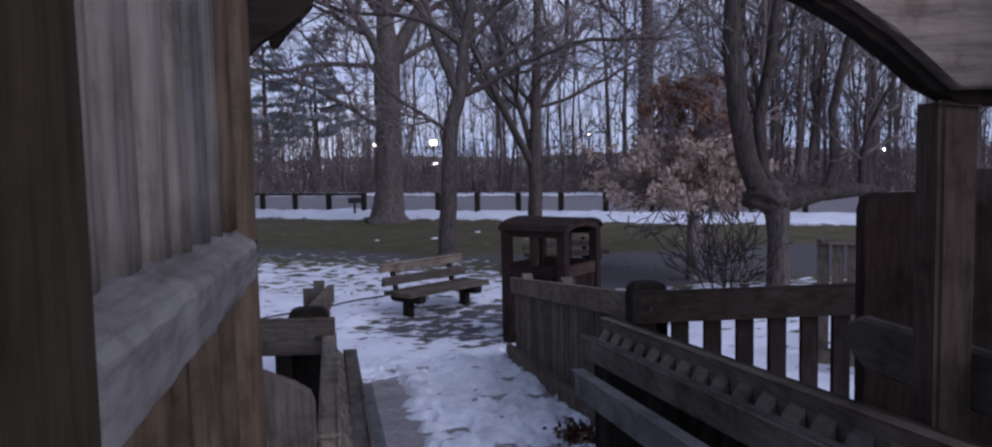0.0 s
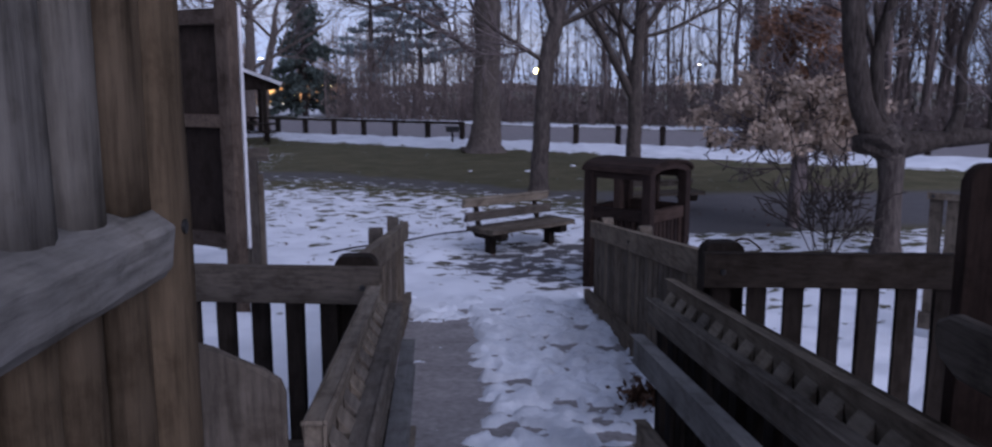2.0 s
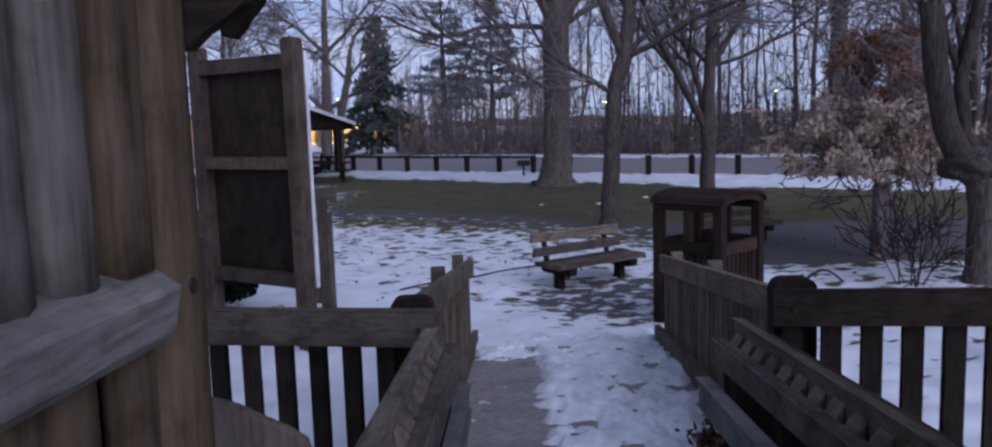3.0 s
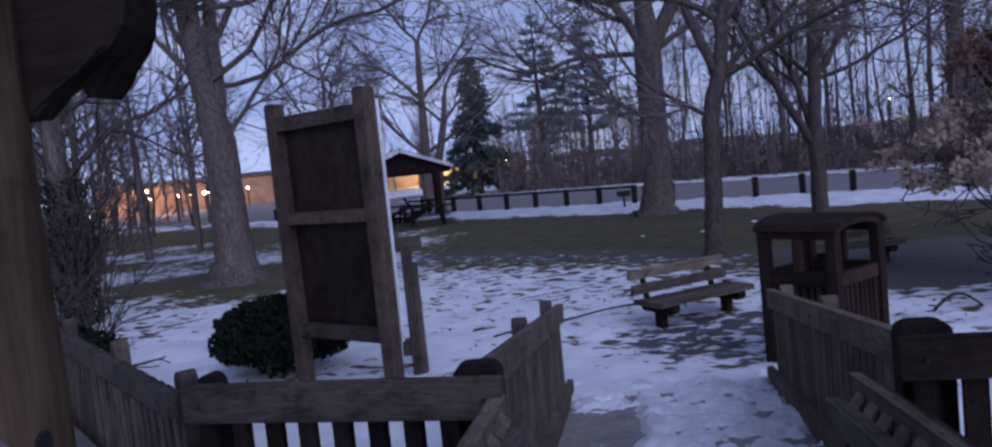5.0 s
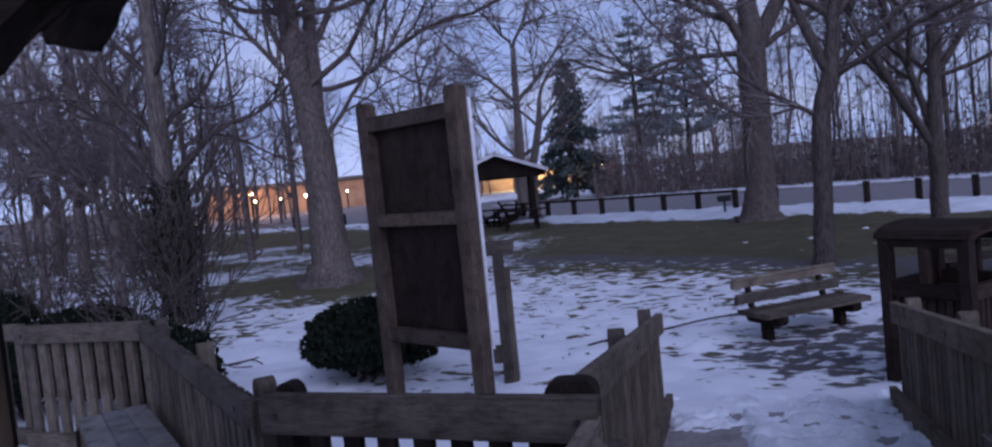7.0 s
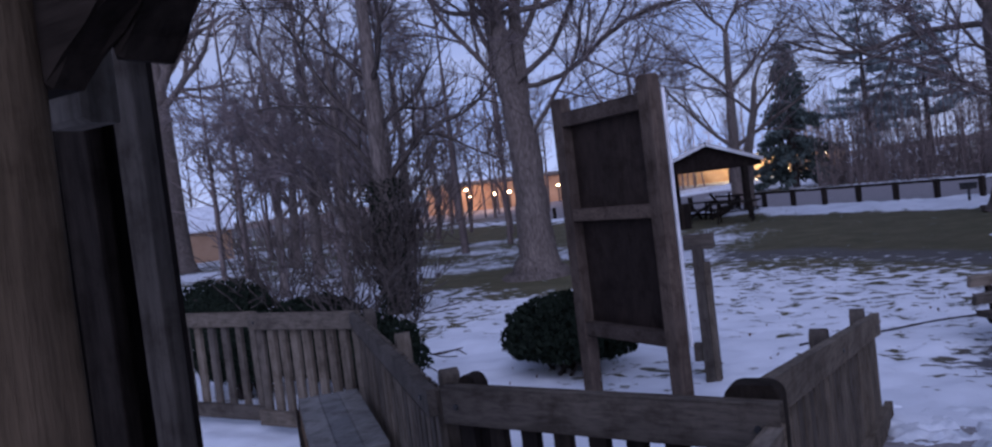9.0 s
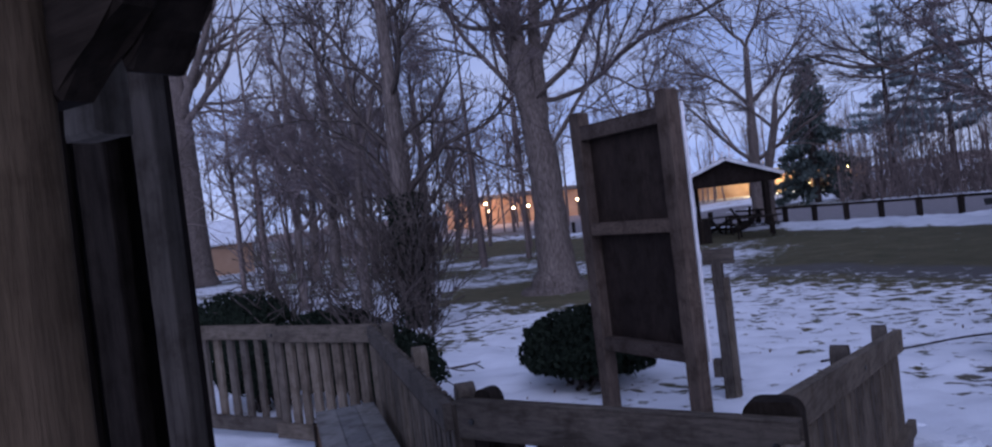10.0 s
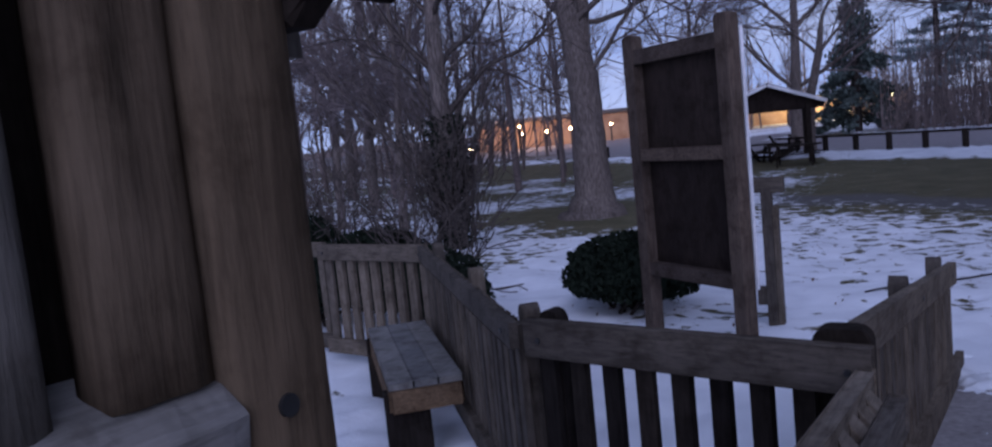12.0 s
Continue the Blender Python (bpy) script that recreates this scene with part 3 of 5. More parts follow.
part("arch_board", prism((0, 1.885, 0), (1, 0, 0), (0, 0, 1), [(cx + 0.002, 3.0), (2.3, 3.0), (2.3, 2.217), (1.69, 2.217)] + right_arc[::-1], 0.045, 0.006), PALEWOOD["x"], hut, "curved arch board, lit half in pale wood colour")
# liners: dark colour holds the mossy underside and its shade
part("arch_liner", prism((0, 1.945, 0), (1, 0, 0), (0, 0, 1), [(cx + (x - cx) * 0.978, cz + (z - cz) * 0.978) for x, z in right_arc] + [(1.74, 2.18), (2.3, 2.18), (2.3, 2.5)] + [(x + 0.25, z + 0.2) for x, z in right_arc[::-1]][4:], 0.07, 0.004), DARKWOOD["x"], hut, "ragged inner edge of the arch, dark for moss and underside shade")
part("arch_liner", prism((-0.042, 1.945, 0.012), (1, 0, 0), (0, 0, 1), [(0.120, 2.335), (0.128, 2.305), (0.138, 2.304), (0.152, 2.326), (0.170, 2.342), (0.184, 2.366), (0.198, 2.380), (0.202, 2.41), (0.198, 3.0), (0.12, 3.0)], 0.07, 0.004), DARKWOOD["x"], hut, "ragged inner edge of the arch, dark for moss and underside shade")
part("bracket", prism((-0.245, 2.11, 2.30), (1, 0, 0), (0, 0, 1), [(-0.045, 0.0), (0.042, 0.0), (0.042, 0.15), (0.0, 0.13), (-0.03, 0.05)], 0.06, 0.008), PALEWOOD["z"], hut, "small pale bracket block")

# wing wall beyond the corner post
wing = thing("wing_wall", (-1.0, 2.66, 0.1), "dark plank wing wall beside the hut doorway", "wall")
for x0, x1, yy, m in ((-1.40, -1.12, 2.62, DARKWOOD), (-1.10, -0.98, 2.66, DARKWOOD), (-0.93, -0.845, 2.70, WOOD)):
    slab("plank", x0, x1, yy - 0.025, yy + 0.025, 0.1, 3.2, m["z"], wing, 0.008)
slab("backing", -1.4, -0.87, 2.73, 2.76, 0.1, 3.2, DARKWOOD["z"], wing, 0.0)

# unseen roof strip over the doorway alone, sized to dim the hut wall
solid("hut_roof", beam((0.95, 1.55, 3.03), (0.95, 2.40, 3.03), 3.4, 0.05, 0.0), DARKWOOD["y"], "unseen roof strip added to shade the hut doorway", "roof")

right = thing("hut_side", (2.0, 1.8, 0.3), "dark weathered timber side of the hut with rounded planks", "wall")
slab("post", 1.69, 1.775, 1.925, 2.01, 0.3, 2.18, SIGNWOOD["z"], right, 0.012, jig=0.003)
slab("post", 1.86, 2.0, 1.6, 1.72, 0.3, 3.0, WOOD["z"], right, 0.012)
part("round_plank", post_board(2.10, 2.62, 0.2, 1.93, 0.30, 0.05, (1, 0, 0), 0.05), BINWOOD["z"], right, "wide dark plank with rounded top")
part("round_plank", post_board(2.46, 2.66, 0.2, 2.0, 0.33, 0.05, (1, 0, 0), 0.07), SIGNWOOD["z"], right)
part("ledge", prism((1.815, 0, 0), (0, 1, 0), (0, 0, 1), [(1.3, 1.40), (2.36, 1.40), (2.43, 1.43), (2.47, 1.48), (2.46, 1.53), (2.40, 1.56), (1.3, 1.565)], 0.05, 0.01), WOOD["y"], right, "round-ended horizontal board")
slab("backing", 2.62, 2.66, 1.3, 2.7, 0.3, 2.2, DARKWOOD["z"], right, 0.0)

shield = thing("end_panel", (-0.15, 2.1, 0.3), "grey-brown ply end panel with a cut corner beside the hut", "panel")
part("panel", prism((0, 2.12, 0), (1, 0, 0), (0, 0, 1), [(-0.40, 0.3), (0.142, 0.3), (0.146, 1.50), (0.136, 1.53), (0.10, 1.555), (0.0, 1.60), (-0.20, 1.665), (-0.40, 1.70)], 0.03, 0.008), WOOD["z"], shield)
part("cleat", beam((-0.30, 2.155, 0.3), (-0.30, 2.155, 1.6), 0.07, 0.036, 0.005, up=(0, 1, 0)), DARKWOOD["z"], shield, "upright batten behind the panel")


# ---- the notice board seen from behind ----
sign = thing("notice_board", (-1.94, 8.55, 0.0), "tall brown timber notice board seen from behind, white face away", "notice board")
pr, pl = Vector((-1.38, 8.2, 0)), Vector((-2.50, 8.9, 0))
e = (pl - pr).normalized()
nb = Vector((e.y, -e.x, 0)) if Vector((e.y, -e.x, 0)).y < 0 else Vector((-e.y, e.x, 0))
for p in (pr, pl):
    part("post", prism((p.x, p.y, 0), e, Z, round_top(0.15, -0.05, 2.97, 0.03), 0.13, 0.008), SIGNWOOD["z"], sign)
for z, h in ((2.76, 0.13), (1.83, 0.11), (0.72, 0.12)):
    a, b = pr + e * 0.067 + Z * z, pl - e * 0.067 + Z * z
    part("rail", beam(a, b, 0.11, h, 0.006), SIGNWOOD["x"], sign)
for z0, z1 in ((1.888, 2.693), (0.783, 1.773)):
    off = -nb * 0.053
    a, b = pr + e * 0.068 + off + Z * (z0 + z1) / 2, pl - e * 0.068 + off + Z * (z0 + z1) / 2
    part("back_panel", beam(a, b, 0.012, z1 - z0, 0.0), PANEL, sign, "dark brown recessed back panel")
a, b = pr - nb * 0.085 - e * 0.085 + Z * 1.75, pl - nb * 0.085 + e * 0.07 + Z * 1.75
part("face_sheet", beam(a, b, 0.03, 2.2, 0.0), WHITE, sign, "white face sheet, its edge showing")

stake = thing("marker_post", (-1.44, 9.45, 0.0), "grey timber marker post with short cross pieces", "post")
slab("post", -1.52, -1.42, 9.40, 9.50, -0.05, 1.40, WOOD["z"], stake, 0.01)
slab("cap", -1.60, -1.30, 9.41, 9.49, 1.35, 1.50, WOOD["x"], stake, 0.012)
slab("side_strip", -1.418, -1.37, 9.41, 9.50, 0.02, 1.22, WOOD["z"], stake, 0.008)
slab("foot_block", -1.61, -1.522, 9.41, 9.50, 0.24, 0.42, WOOD["z"], stake, 0.012)


# ---- benches ----
def bench(name, label):
    """A park bench on two pedestal legs, its front towards -y, built at the origin."""
    b = thing(name, (0, 0, 0), label, "bench", "park benches")
    for sx in (-0.52, 0.52):
        slab("leg", sx - 0.05, sx + 0.05, -0.07, 0.05, -0.05, 0.21, DARKWOOD["z"], b, 0.012)
        part("bearer", prism((sx, 0, 0), (0, 1, 0), (0, 0, 1), [(-0.30, 0.22), (-0.26, 0.185), (0.24, 0.185), (0.28, 0.22), (0.28, 0.29), (-0.30, 0.29)], 0.13, 0.01), DARKWOOD["y"], b)
        part("back_upright", beam((sx, 0.20, 0.20), (sx, 0.31, 0.64), 0.06, 0.05, 0.006, up=(0, 1, 0)), DARKWOOD["z"], b)
    for i in range(4):
        yy = -0.235 + i * 0.135
        part("seat_slat", beam((-0.72, yy, 0.313), (0.72, yy, 0.313), 0.115, 0.045, 0.012, jig=0.004), WOOD["x"], b)
    for z0, yy in ((0.455, 0.222), (0.63, 0.268)):
        part("back_slat", beam((-0.74, yy, z0), (0.74, yy, z0), 0.04, 0.105, 0.012, up=(0, -0.27, 1), jig=0.003), PALEWOOD["x"], b, "pale worn back slat")
    return b


b1 = bench("park_bench", "weathered timber park bench on two stub legs in the snow")
copy_thing(b1, pose(4.35, 14.6, 0.0, 0, 0, 12))["label"] = "weathered timber park bench beyond the litter bin"
b1.matrix_world = pose(1.58, 11.28, 0.02, 0, 0, 36)


# ---- litter bin ----
def litter_bin(m):
    s, h, ledge = 0.81, 1.27, 0.84
    b = thing("litter_bin", (0, 0, 0), "dark brown slatted timber litter bin with an arched roof", "litter bin")
    for sx in (-1, 1):
        for sy in (-1, 1):
            x, y = sx * (s / 2 - 0.05), sy * (s / 2 - 0.05)
            slab("post", x - 0.05, x + 0.05, y - 0.05, y + 0.05, -0.03, h, BINWOOD["z"], b, 0.01)
    for k in range(4):
        q = Matrix.Rotation(k * math.pi / 2, 4, "Z")
        for z, hh in ((ledge, 0.12), (0.10, 0.10)) + (((h - 0.03, 0.07),) if k % 2 == 0 else ()):
            part("rail", beam(q @ Vector((-s / 2 + 0.102, -s / 2 + 0.045, z)), q @ Vector((s / 2 - 0.102, -s / 2 + 0.045, z)), 0.05, hh, 0.006), BINWOOD["xy"[k % 2]], b)
        for i in range(8):
            x = -s / 2 + 0.135 + (s - 0.27) * i / 7
            part("slat", beam(q @ Vector((x, -s / 2 + 0.05, 0.152)), q @ Vector((x, -s / 2 + 0.05, ledge - 0.062)), 0.05, 0.022, 0.004, up=q @ Vector((0, 1, 0)), jig=0.002), BINWOOD["z"], b)
    for sy in (-1, 1):
        y = sy * (s / 2 - 0.05)
        slab("middle_post", -0.045, 0.045, y - 0.03, y + 0.03, ledge + 0.062, h - 0.066, BINWOOD["z"], b, 0.006)
    slab("liner", -0.27, 0.27, -0.27, 0.27, 0.06, 0.80, METAL, b, 0.02, "dark metal liner can")
    w = s / 2 + 0.008
    arc = [(-w * math.cos(math.pi * i / 12), h + 0.008 + 0.11 * math.sin(math.pi * i / 12) ** 0.85) for i in range(13)]
    inner = [(y * 0.80, h - 0.045 + (z - h) * 0.72) for y, z in arc]
    for x0 in (-s / 2 + 0.03, s / 2 - 0.03):
        part("roof_end", prism((x0, 0, 0), (0, 1, 0), (0, 0, 1), [(y, z - 0.014) for y, z in arc] + inner[::-1], 0.045, 0.004), BINWOOD["y"], b, "curved end board of the roof")
    for (y0, z0), (y1, z1) in zip(arc, arc[1:]):
        mid = Vector((0, (y0 + y1) / 2, (z0 + z1) / 2))
        n = Vector((0, -(z1 - z0), y1 - y0)).normalized()
        ln = math.hypot(y1 - y0, z1 - z0) - 0.005
        part("roof_slat", beam(mid + Vector((-w - 0.008, 0, 0)), mid + Vector((w + 0.008, 0, 0)), ln, 0.024, 0.004, up=n), BINWOOD["x"], b)
    b.matrix_world = m
    return b


litter_bin(pose(2.60, 9.06, 0.0, 0, 0, -46))


# ---- deck bench in the corner of the angled fence ----
dk = thing("deck_bench", (-3.2, 5.9, 0.1), "grey slatted timber bench on the deck by the fence", "bench")
bn, bf = Vector((-2.72, 5.42, 0)), Vector((-4.02, 6.72, 0))
dd = (bf - bn).normalized()
dn = Vector((dd.y, -dd.x, 0))
for k in (-1, 0, 1):
    o = dn * (k * 0.165 + 0.03)
    part("seat_board", beam(bn + o + Z * 0.60, bf + o + Z * 0.60, 0.155, 0.045, 0.006), DECKGREY["y"], dk)
for o in (-0.2, 0.26):
    part("apron", beam(bn + dn * o + dd * 0.03 + Z * 0.50, bf + dn * o + Z * 0.50, 0.04, 0.15, 0.005), BROWNWOOD["y"], dk)
part("end_board", beam(bn - dn * 0.20 + Z * 0.50, bn + dn * 0.26 + Z * 0.50, 0.04, 0.15, 0.005), BROWNWOOD["x"], dk)
for t in (0.06, 0.94):
    p = bn.lerp(bf, t)
    part("support", beam(p - dn * 0.1 + Z * 0.0, p - dn * 0.1 + Z * 0.55, 0.3, 0.09, 0.006, up=dd), DARKWOOD["z"], dk)

# fallen leaf litter at the foot of the ramp wall
rng = random.Random(8)
pts = [Vector((1.70 + rng.gauss(0, 0.06), 5.1 + rng.gauss(0, 0.10), ramp_z(5.1) + 0.05 + abs(rng.gauss(0, 0.03)))) for _ in range(160)]
tagged(new("leaf_litter", flake_mesh("leaf_litter", pts, 0.06, DEADLEAF, rng)), "small heap of dead brown leaves on the snow", "leaves", "", "stuff")
# cable over the snow
cab = [(Vector((-0.85 + 1.85 * t, 10.82 + 1.62 * t + 0.03 * math.sin(6 * t), 0.085 + 0.01 * math.sin(11 * t))), 0.011) for t in [i / 14 for i in range(15)]]
tagged(new("cable", tube_mesh("cable", [cab], DARKWOOD["x"], 6)), "dark cable lying on the snow near the bench", "cable")


# ---- trees ----
def sprig(rng, out, p, d, length, r, level, top, wob=0.16, lift=0.05, kids=(0, 7, 6, 5, 4)):
    """Grows a branch and its children into out: lists of (point, radius)."""
    wob = wob * 0.5 if level == 1 and r > 0.1 else wob
    n = max(3, min(9, int(length / (0.28 if level > 2 else 0.4))))
    poly = [(p.copy(), r)]
    d = d.normalized()
    end = 0.45 if level <= 1 else 0.3
    for i in range(n):
        d = (d + Vector((rng.gauss(0, wob), rng.gauss(0, wob), rng.gauss(0, wob) + lift))).normalized()
        p = p + d * (length / n)
        poly.append((p.copy(), max(TWIG_R, r * (1 - (1 - end) * (i + 1) / n))))
    out.setdefault("limb" if r > 0.035 else "twig", []).append(poly)
    if level >= top:
        return
    for k in range(kids[level]):
        t = rng.uniform(0.25, 1.0) if k else 1.0
        j = min(n, max(1, int(t * n)))
        q, rq = poly[j]
        dj = (poly[j][0] - poly[j - 1][0]).normalized()
        side = dj.orthogonal().normalized()
        side.rotate(Matrix.Rotation(rng.uniform(0, 6.283), 3, dj))
        ang = rng.uniform(0.45, 0.95) if k else rng.uniform(0.1, 0.3)
        cd = dj * math.cos(ang) + side * math.sin(ang)
        sprig(rng, out, q, cd, length * rng.uniform(0.42, 0.68) * (1.15 - 0.4 * t), max(TWIG_R, rq * rng.uniform(0.5, 0.72)), level + 1, top, wob * 1.05, lift, kids)


TWIG_R = 0.009


def tree(base, trunk, limbs, seed, label, top=4, kids=(0, 7, 6, 5, 4), bark=None, wob=0.16, lift=0.04, group=""):
    """A bare tree: trunk is rows of dx, dy, z, radius; limbs start at a trunk row and go a way for a length."""
    rng = random.Random(seed)
    b = Vector((*base, 0))
    t = thing("bare_tree", b, label, "tree", group)
    tp = [(Vector((x, y, z)), r) for x, y, z, r in trunk]
    fine = []
    for (p0, r0), (p1, r1) in zip(tp, tp[1:]):
        for i in range(4):
            s = i / 4
            fine.append((p0.lerp(p1, s) + Vector((rng.gauss(0, 0.012), rng.gauss(0, 0.012), 0)), r0 + (r1 - r0) * s))
    fine.append(tp[-1])
    out = {"limb": [fine], "twig": []}
    for row, d, ln, r in limbs:
        sprig(rng, out, tp[row][0], Vector(d), ln, r, 1, top, wob, lift, kids)
    me = tube_mesh("trunk", out["limb"], bark or BARK)
    o = new("trunk", me)
    o.parent = t
    if out["twig"]:
        c = new("crown", tube_mesh("crown", out["twig"], TWIG, 3))
        c.parent = t
    return t


V = Vector
tree((2.1, 28.0), [(0, 0, -0.1, 0.85), (0, 0, 0.25, 0.58), (0.05, 0, 1.0, 0.47), (0.1, 0, 3.0, 0.44), (0.12, 0, 5.0, 0.45), (0.1, 0, 6.5, 0.30), (0.15, 0.1, 9.5, 0.2)],
     [(4, (0.45, 0.1, 1), 6, 0.27), (4, (-0.5, -0.1, 0.9), 5.5, 0.17), (3, (-1, -0.2, 0.25), 5, 0.09), (4, (-1, 0.2, 0.15), 6.0, 0.10), (4, (0.9, 0.2, 0.5), 4.5, 0.11), (5, (-0.7, 0.2, 0.9), 5, 0.14), (5, (0.7, -0.2, 0.8), 5, 0.14), (6, (0.1, 0, 1), 4, 0.15), (6, (-0.5, 0, 1), 4, 0.12)],
     11, "large bare tree with a thick pale trunk on the grass", kids=(0, 8, 8, 6, 4))
tree((-8.15, 19.4), [(0, 0, -0.1, 0.92), (0, 0, 0.15, 0.66), (0, 0, 0.55, 0.48), (0.0, 0, 2.0, 0.39), (-0.02, 0, 3.3, 0.38), (-0.22, 0, 4.6, 0.29), (-0.42, 0, 6.4, 0.25), (-0.5, 0, 9.0, 0.18)],
     [(4, (0.13, 0.0, 1), 7.0, 0.21), (5, (1, -0.1, 0.30), 6.5, 0.075), (5, (1, 0.2, 0.12), 6.0, 0.07), (6, (0.9, -0.3, 0.35), 5.5, 0.07), (6, (1, 0.0, 0.15), 6.0, 0.08), (4, (0.9, 0.1, 0.6), 4.5, 0.06), (5, (-0.9, 0, 0.9), 4.5, 0.07), (5, (-0.5, 0.3, 1.0), 4.0, 0.08), (6, (-0.8, 0, 0.6), 4, 0.08), (6, (0.5, -0.3, 0.9), 4, 0.08), (7, (0, 0, 1), 4, 0.14), (7, (0.7, 0, 0.9), 4, 0.1)],
     12, "large forked bare tree with a flared pale trunk", kids=(0, 8, 8, 6, 4))
tree((2.55, 17.1), [(0, 0, -0.1, 0.28), (0, 0, 0.2, 0.19), (0.05, 0, 1.4, 0.165), (0.1, 0, 2.6, 0.16), (0.32, 0, 3.3, 0.15), (0.45, 0.05, 4.3, 0.12), (0.8, 0.05, 6.2, 0.09)],
     [(4, (-0.35, 0, 1), 4.2, 0.11), (3, (-1, 0.1, 0.35), 2.6, 0.05), (4, (1, -0.1, 0.32), 4.4, 0.065), (4, (0.8, 0.2, 0.7), 3, 0.06), (5, (-0.6, 0, 0.9), 3, 0.07), (5, (0.7, 0.2, 0.8), 3.2, 0.07), (6, (0.2, 0, 1), 3, 0.08)],
     13, "slender leaning dark bare tree behind the bench", kids=(0, 8, 8, 6, 4), bark=BARKMID)
tree((5.8, 22.6), [(0, 0, -0.1, 0.32), (0, 0, 0.2, 0.21), (0, 0, 1.7, 0.18), (0.05, 0, 3.4, 0.15), (0.15, 0, 6.5, 0.1)],
     [(2, (-0.42, 0, 1), 5.5, 0.12), (2, (-0.28, 0.2, 1), 4.6, 0.1), (3, (0.5, 0, 0.9), 4.5, 0.09), (3, (-0.6, 0.2, 0.8), 3.6, 0.07), (3, (0.9, 0.1, 0.4), 4, 0.06), (4, (0, 0, 1), 4, 0.09), (4, (0.6, 0, 0.9), 3.5, 0.07), (4, (-0.6, 0, 0.9), 3.5, 0.07)],
     14, "dark bare tree with several upright limbs", kids=(0, 8, 8, 6, 4), bark=BARKMID)
tree((-9.4, 46.5), [(0, 0, -0.1, 0.45), (0, 0, 0.5, 0.32), (0.1, 0, 3, 0.28), (0.2, 0, 6, 0.2), (0.3, 0, 9, 0.14)],
     [(2, (-0.8, 0, 0.7), 5, 0.12), (2, (0.9, 0, 0.5), 5, 0.12), (3, (-0.8, 0, 0.7), 5, 0.12), (3, (0.8, 0, 0.8), 5, 0.12), (4, (-0.4, 0, 0.9), 4, 0.1), (4, (0.5, 0, 0.9), 4, 0.1)], 15, "tall bare tree near the shelter")
tree((-7.2, 39.0), [(0, 0, -0.1, 0.34), (0, 0, 0.6, 0.24), (0.1, 0, 2.4, 0.2), (0.55, 0, 4.2, 0.16), (0.75, 0, 5.6, 0.09)],
     [(3, (0.6, 0, 0.5), 3, 0.08), (4, (0.4, 0, 1), 2.5, 0.08), (3, (-0.5, 0, 0.9), 3, 0.08)], 16, "leaning bare tree behind the shelter", top=3)
tree((-15.5, 48.0), [(0, 0, -0.1, 0.4), (0, 0, 0.5, 0.28), (0.1, 0, 2.5, 0.22), (0.2, 0, 5, 0.16), (0.3, 0, 8, 0.1)],
     [(2, (-0.8, 0, 0.7), 5, 0.1), (2, (0.9, 0, 0.6), 5, 0.1), (3, (-0.8, 0.2, 0.7), 5, 0.1), (3, (0.8, 0, 0.8), 5, 0.1), (3, (0.1, 0.5, 0.9), 4, 0.08), (4, (-0.4, 0, 0.9), 4, 0.08), (4, (0.5, 0, 0.9), 4, 0.08)], 17, "bare spreading tree near the lamp-lit lot", kids=(0, 8, 7, 5, 3))
tree((15.7, 39.6), [(0, 0, -0.2, 0.6), (0, 0, 0.5, 0.43), (0, 0, 3, 0.38), (0.1, 0, 7, 0.33), (0.2, 0, 11, 0.24)],
     [(2, (0.8, 0, 0.7), 4, 0.08), (3, (-0.7, 0, 0.8), 4.5, 0.12), (3, (0.7, 0, 0.8), 4.5, 0.12), (4, (0.2, 0, 1), 4, 0.16), (4, (-0.6, 0, 0.8), 4, 0.12)], 18, "tall straight bare tree at the wood's edge", top=3, bark=BARKMID)
# thicket trees on the far side of the deck
for i, (x, y, h, s) in enumerate(((-12.5, 17.5, 6.5, 21), (-15.5, 18.5, 7.0, 22), (-14.6, 22.5, 6.5, 23), (-19.0, 24.0, 8.0, 24), (-22.0, 34.0, 8.0, 25), (-24.5, 29.0, 8.0, 26))):
    r0 = 0.13 if i < 3 else 0.22
    tree((x, y), [(0, 0, -0.1, r0 * 1.5), (0, 0, 0.3, r0), (0.1, 0, h * 0.3, r0 * 0.85), (0.2, 0.1, h * 0.6, r0 * 0.6), (0.1, 0.1, h, r0 * 0.35)],
         [(2, (-0.6, 0.1, 0.9), h * 0.5, r0 * 0.5), (2, (0.7, 0.1, 0.7), h * 0.5, r0 * 0.5), (2, (0.1, -0.6, 0.8), h * 0.45, r0 * 0.45), (3, (-0.7, 0, 0.7), h * 0.45, r0 * 0.45), (3, (0.7, 0.2, 0.7), h * 0.45, r0 * 0.45), (4, (0, 0, 1), h * 0.35, r0 * 0.3), (4, (0.5, 0, 0.8), h * 0.35, r0 * 0.3)],
         s, "bare many-branched park tree in snow", kids=(0, 8, 7, 5, 3), wob=0.22, lift=0.03, group="thicket trees")
tree((-33.6, 30.2), [(0, 0, -0.1, 1.2), (0, 0, 0.6, 0.85), (0, 0, 4, 0.75), (0.1, 0, 8, 0.6), (0.2, 0, 13, 0.4)],
     [(3, (0.5, 0, 0.9), 6, 0.3), (3, (0.8, 0, 0.5), 6, 0.2), (4, (0.5, 0, 0.8), 5, 0.2), (4, (-0.5, 0, 0.8), 5, 0.2)], 31, "huge bare tree with a pale trunk")


# trunk choked with climbing stems
rng = random.Random(41)
vb = Vector((-8.9, 14.6, 0))
vine = thing("vine_tree", vb, "dark trunk smothered in climbing stems and shoots", "tree")
core = [(Vector((rng.gauss(0, 0.03), rng.gauss(0, 0.03), z)), 0.24 - 0.02 * z) for z in (-0.1, 0.5, 1, 1.7, 2.5, 3.4, 4.5, 6.0, 8.0)]
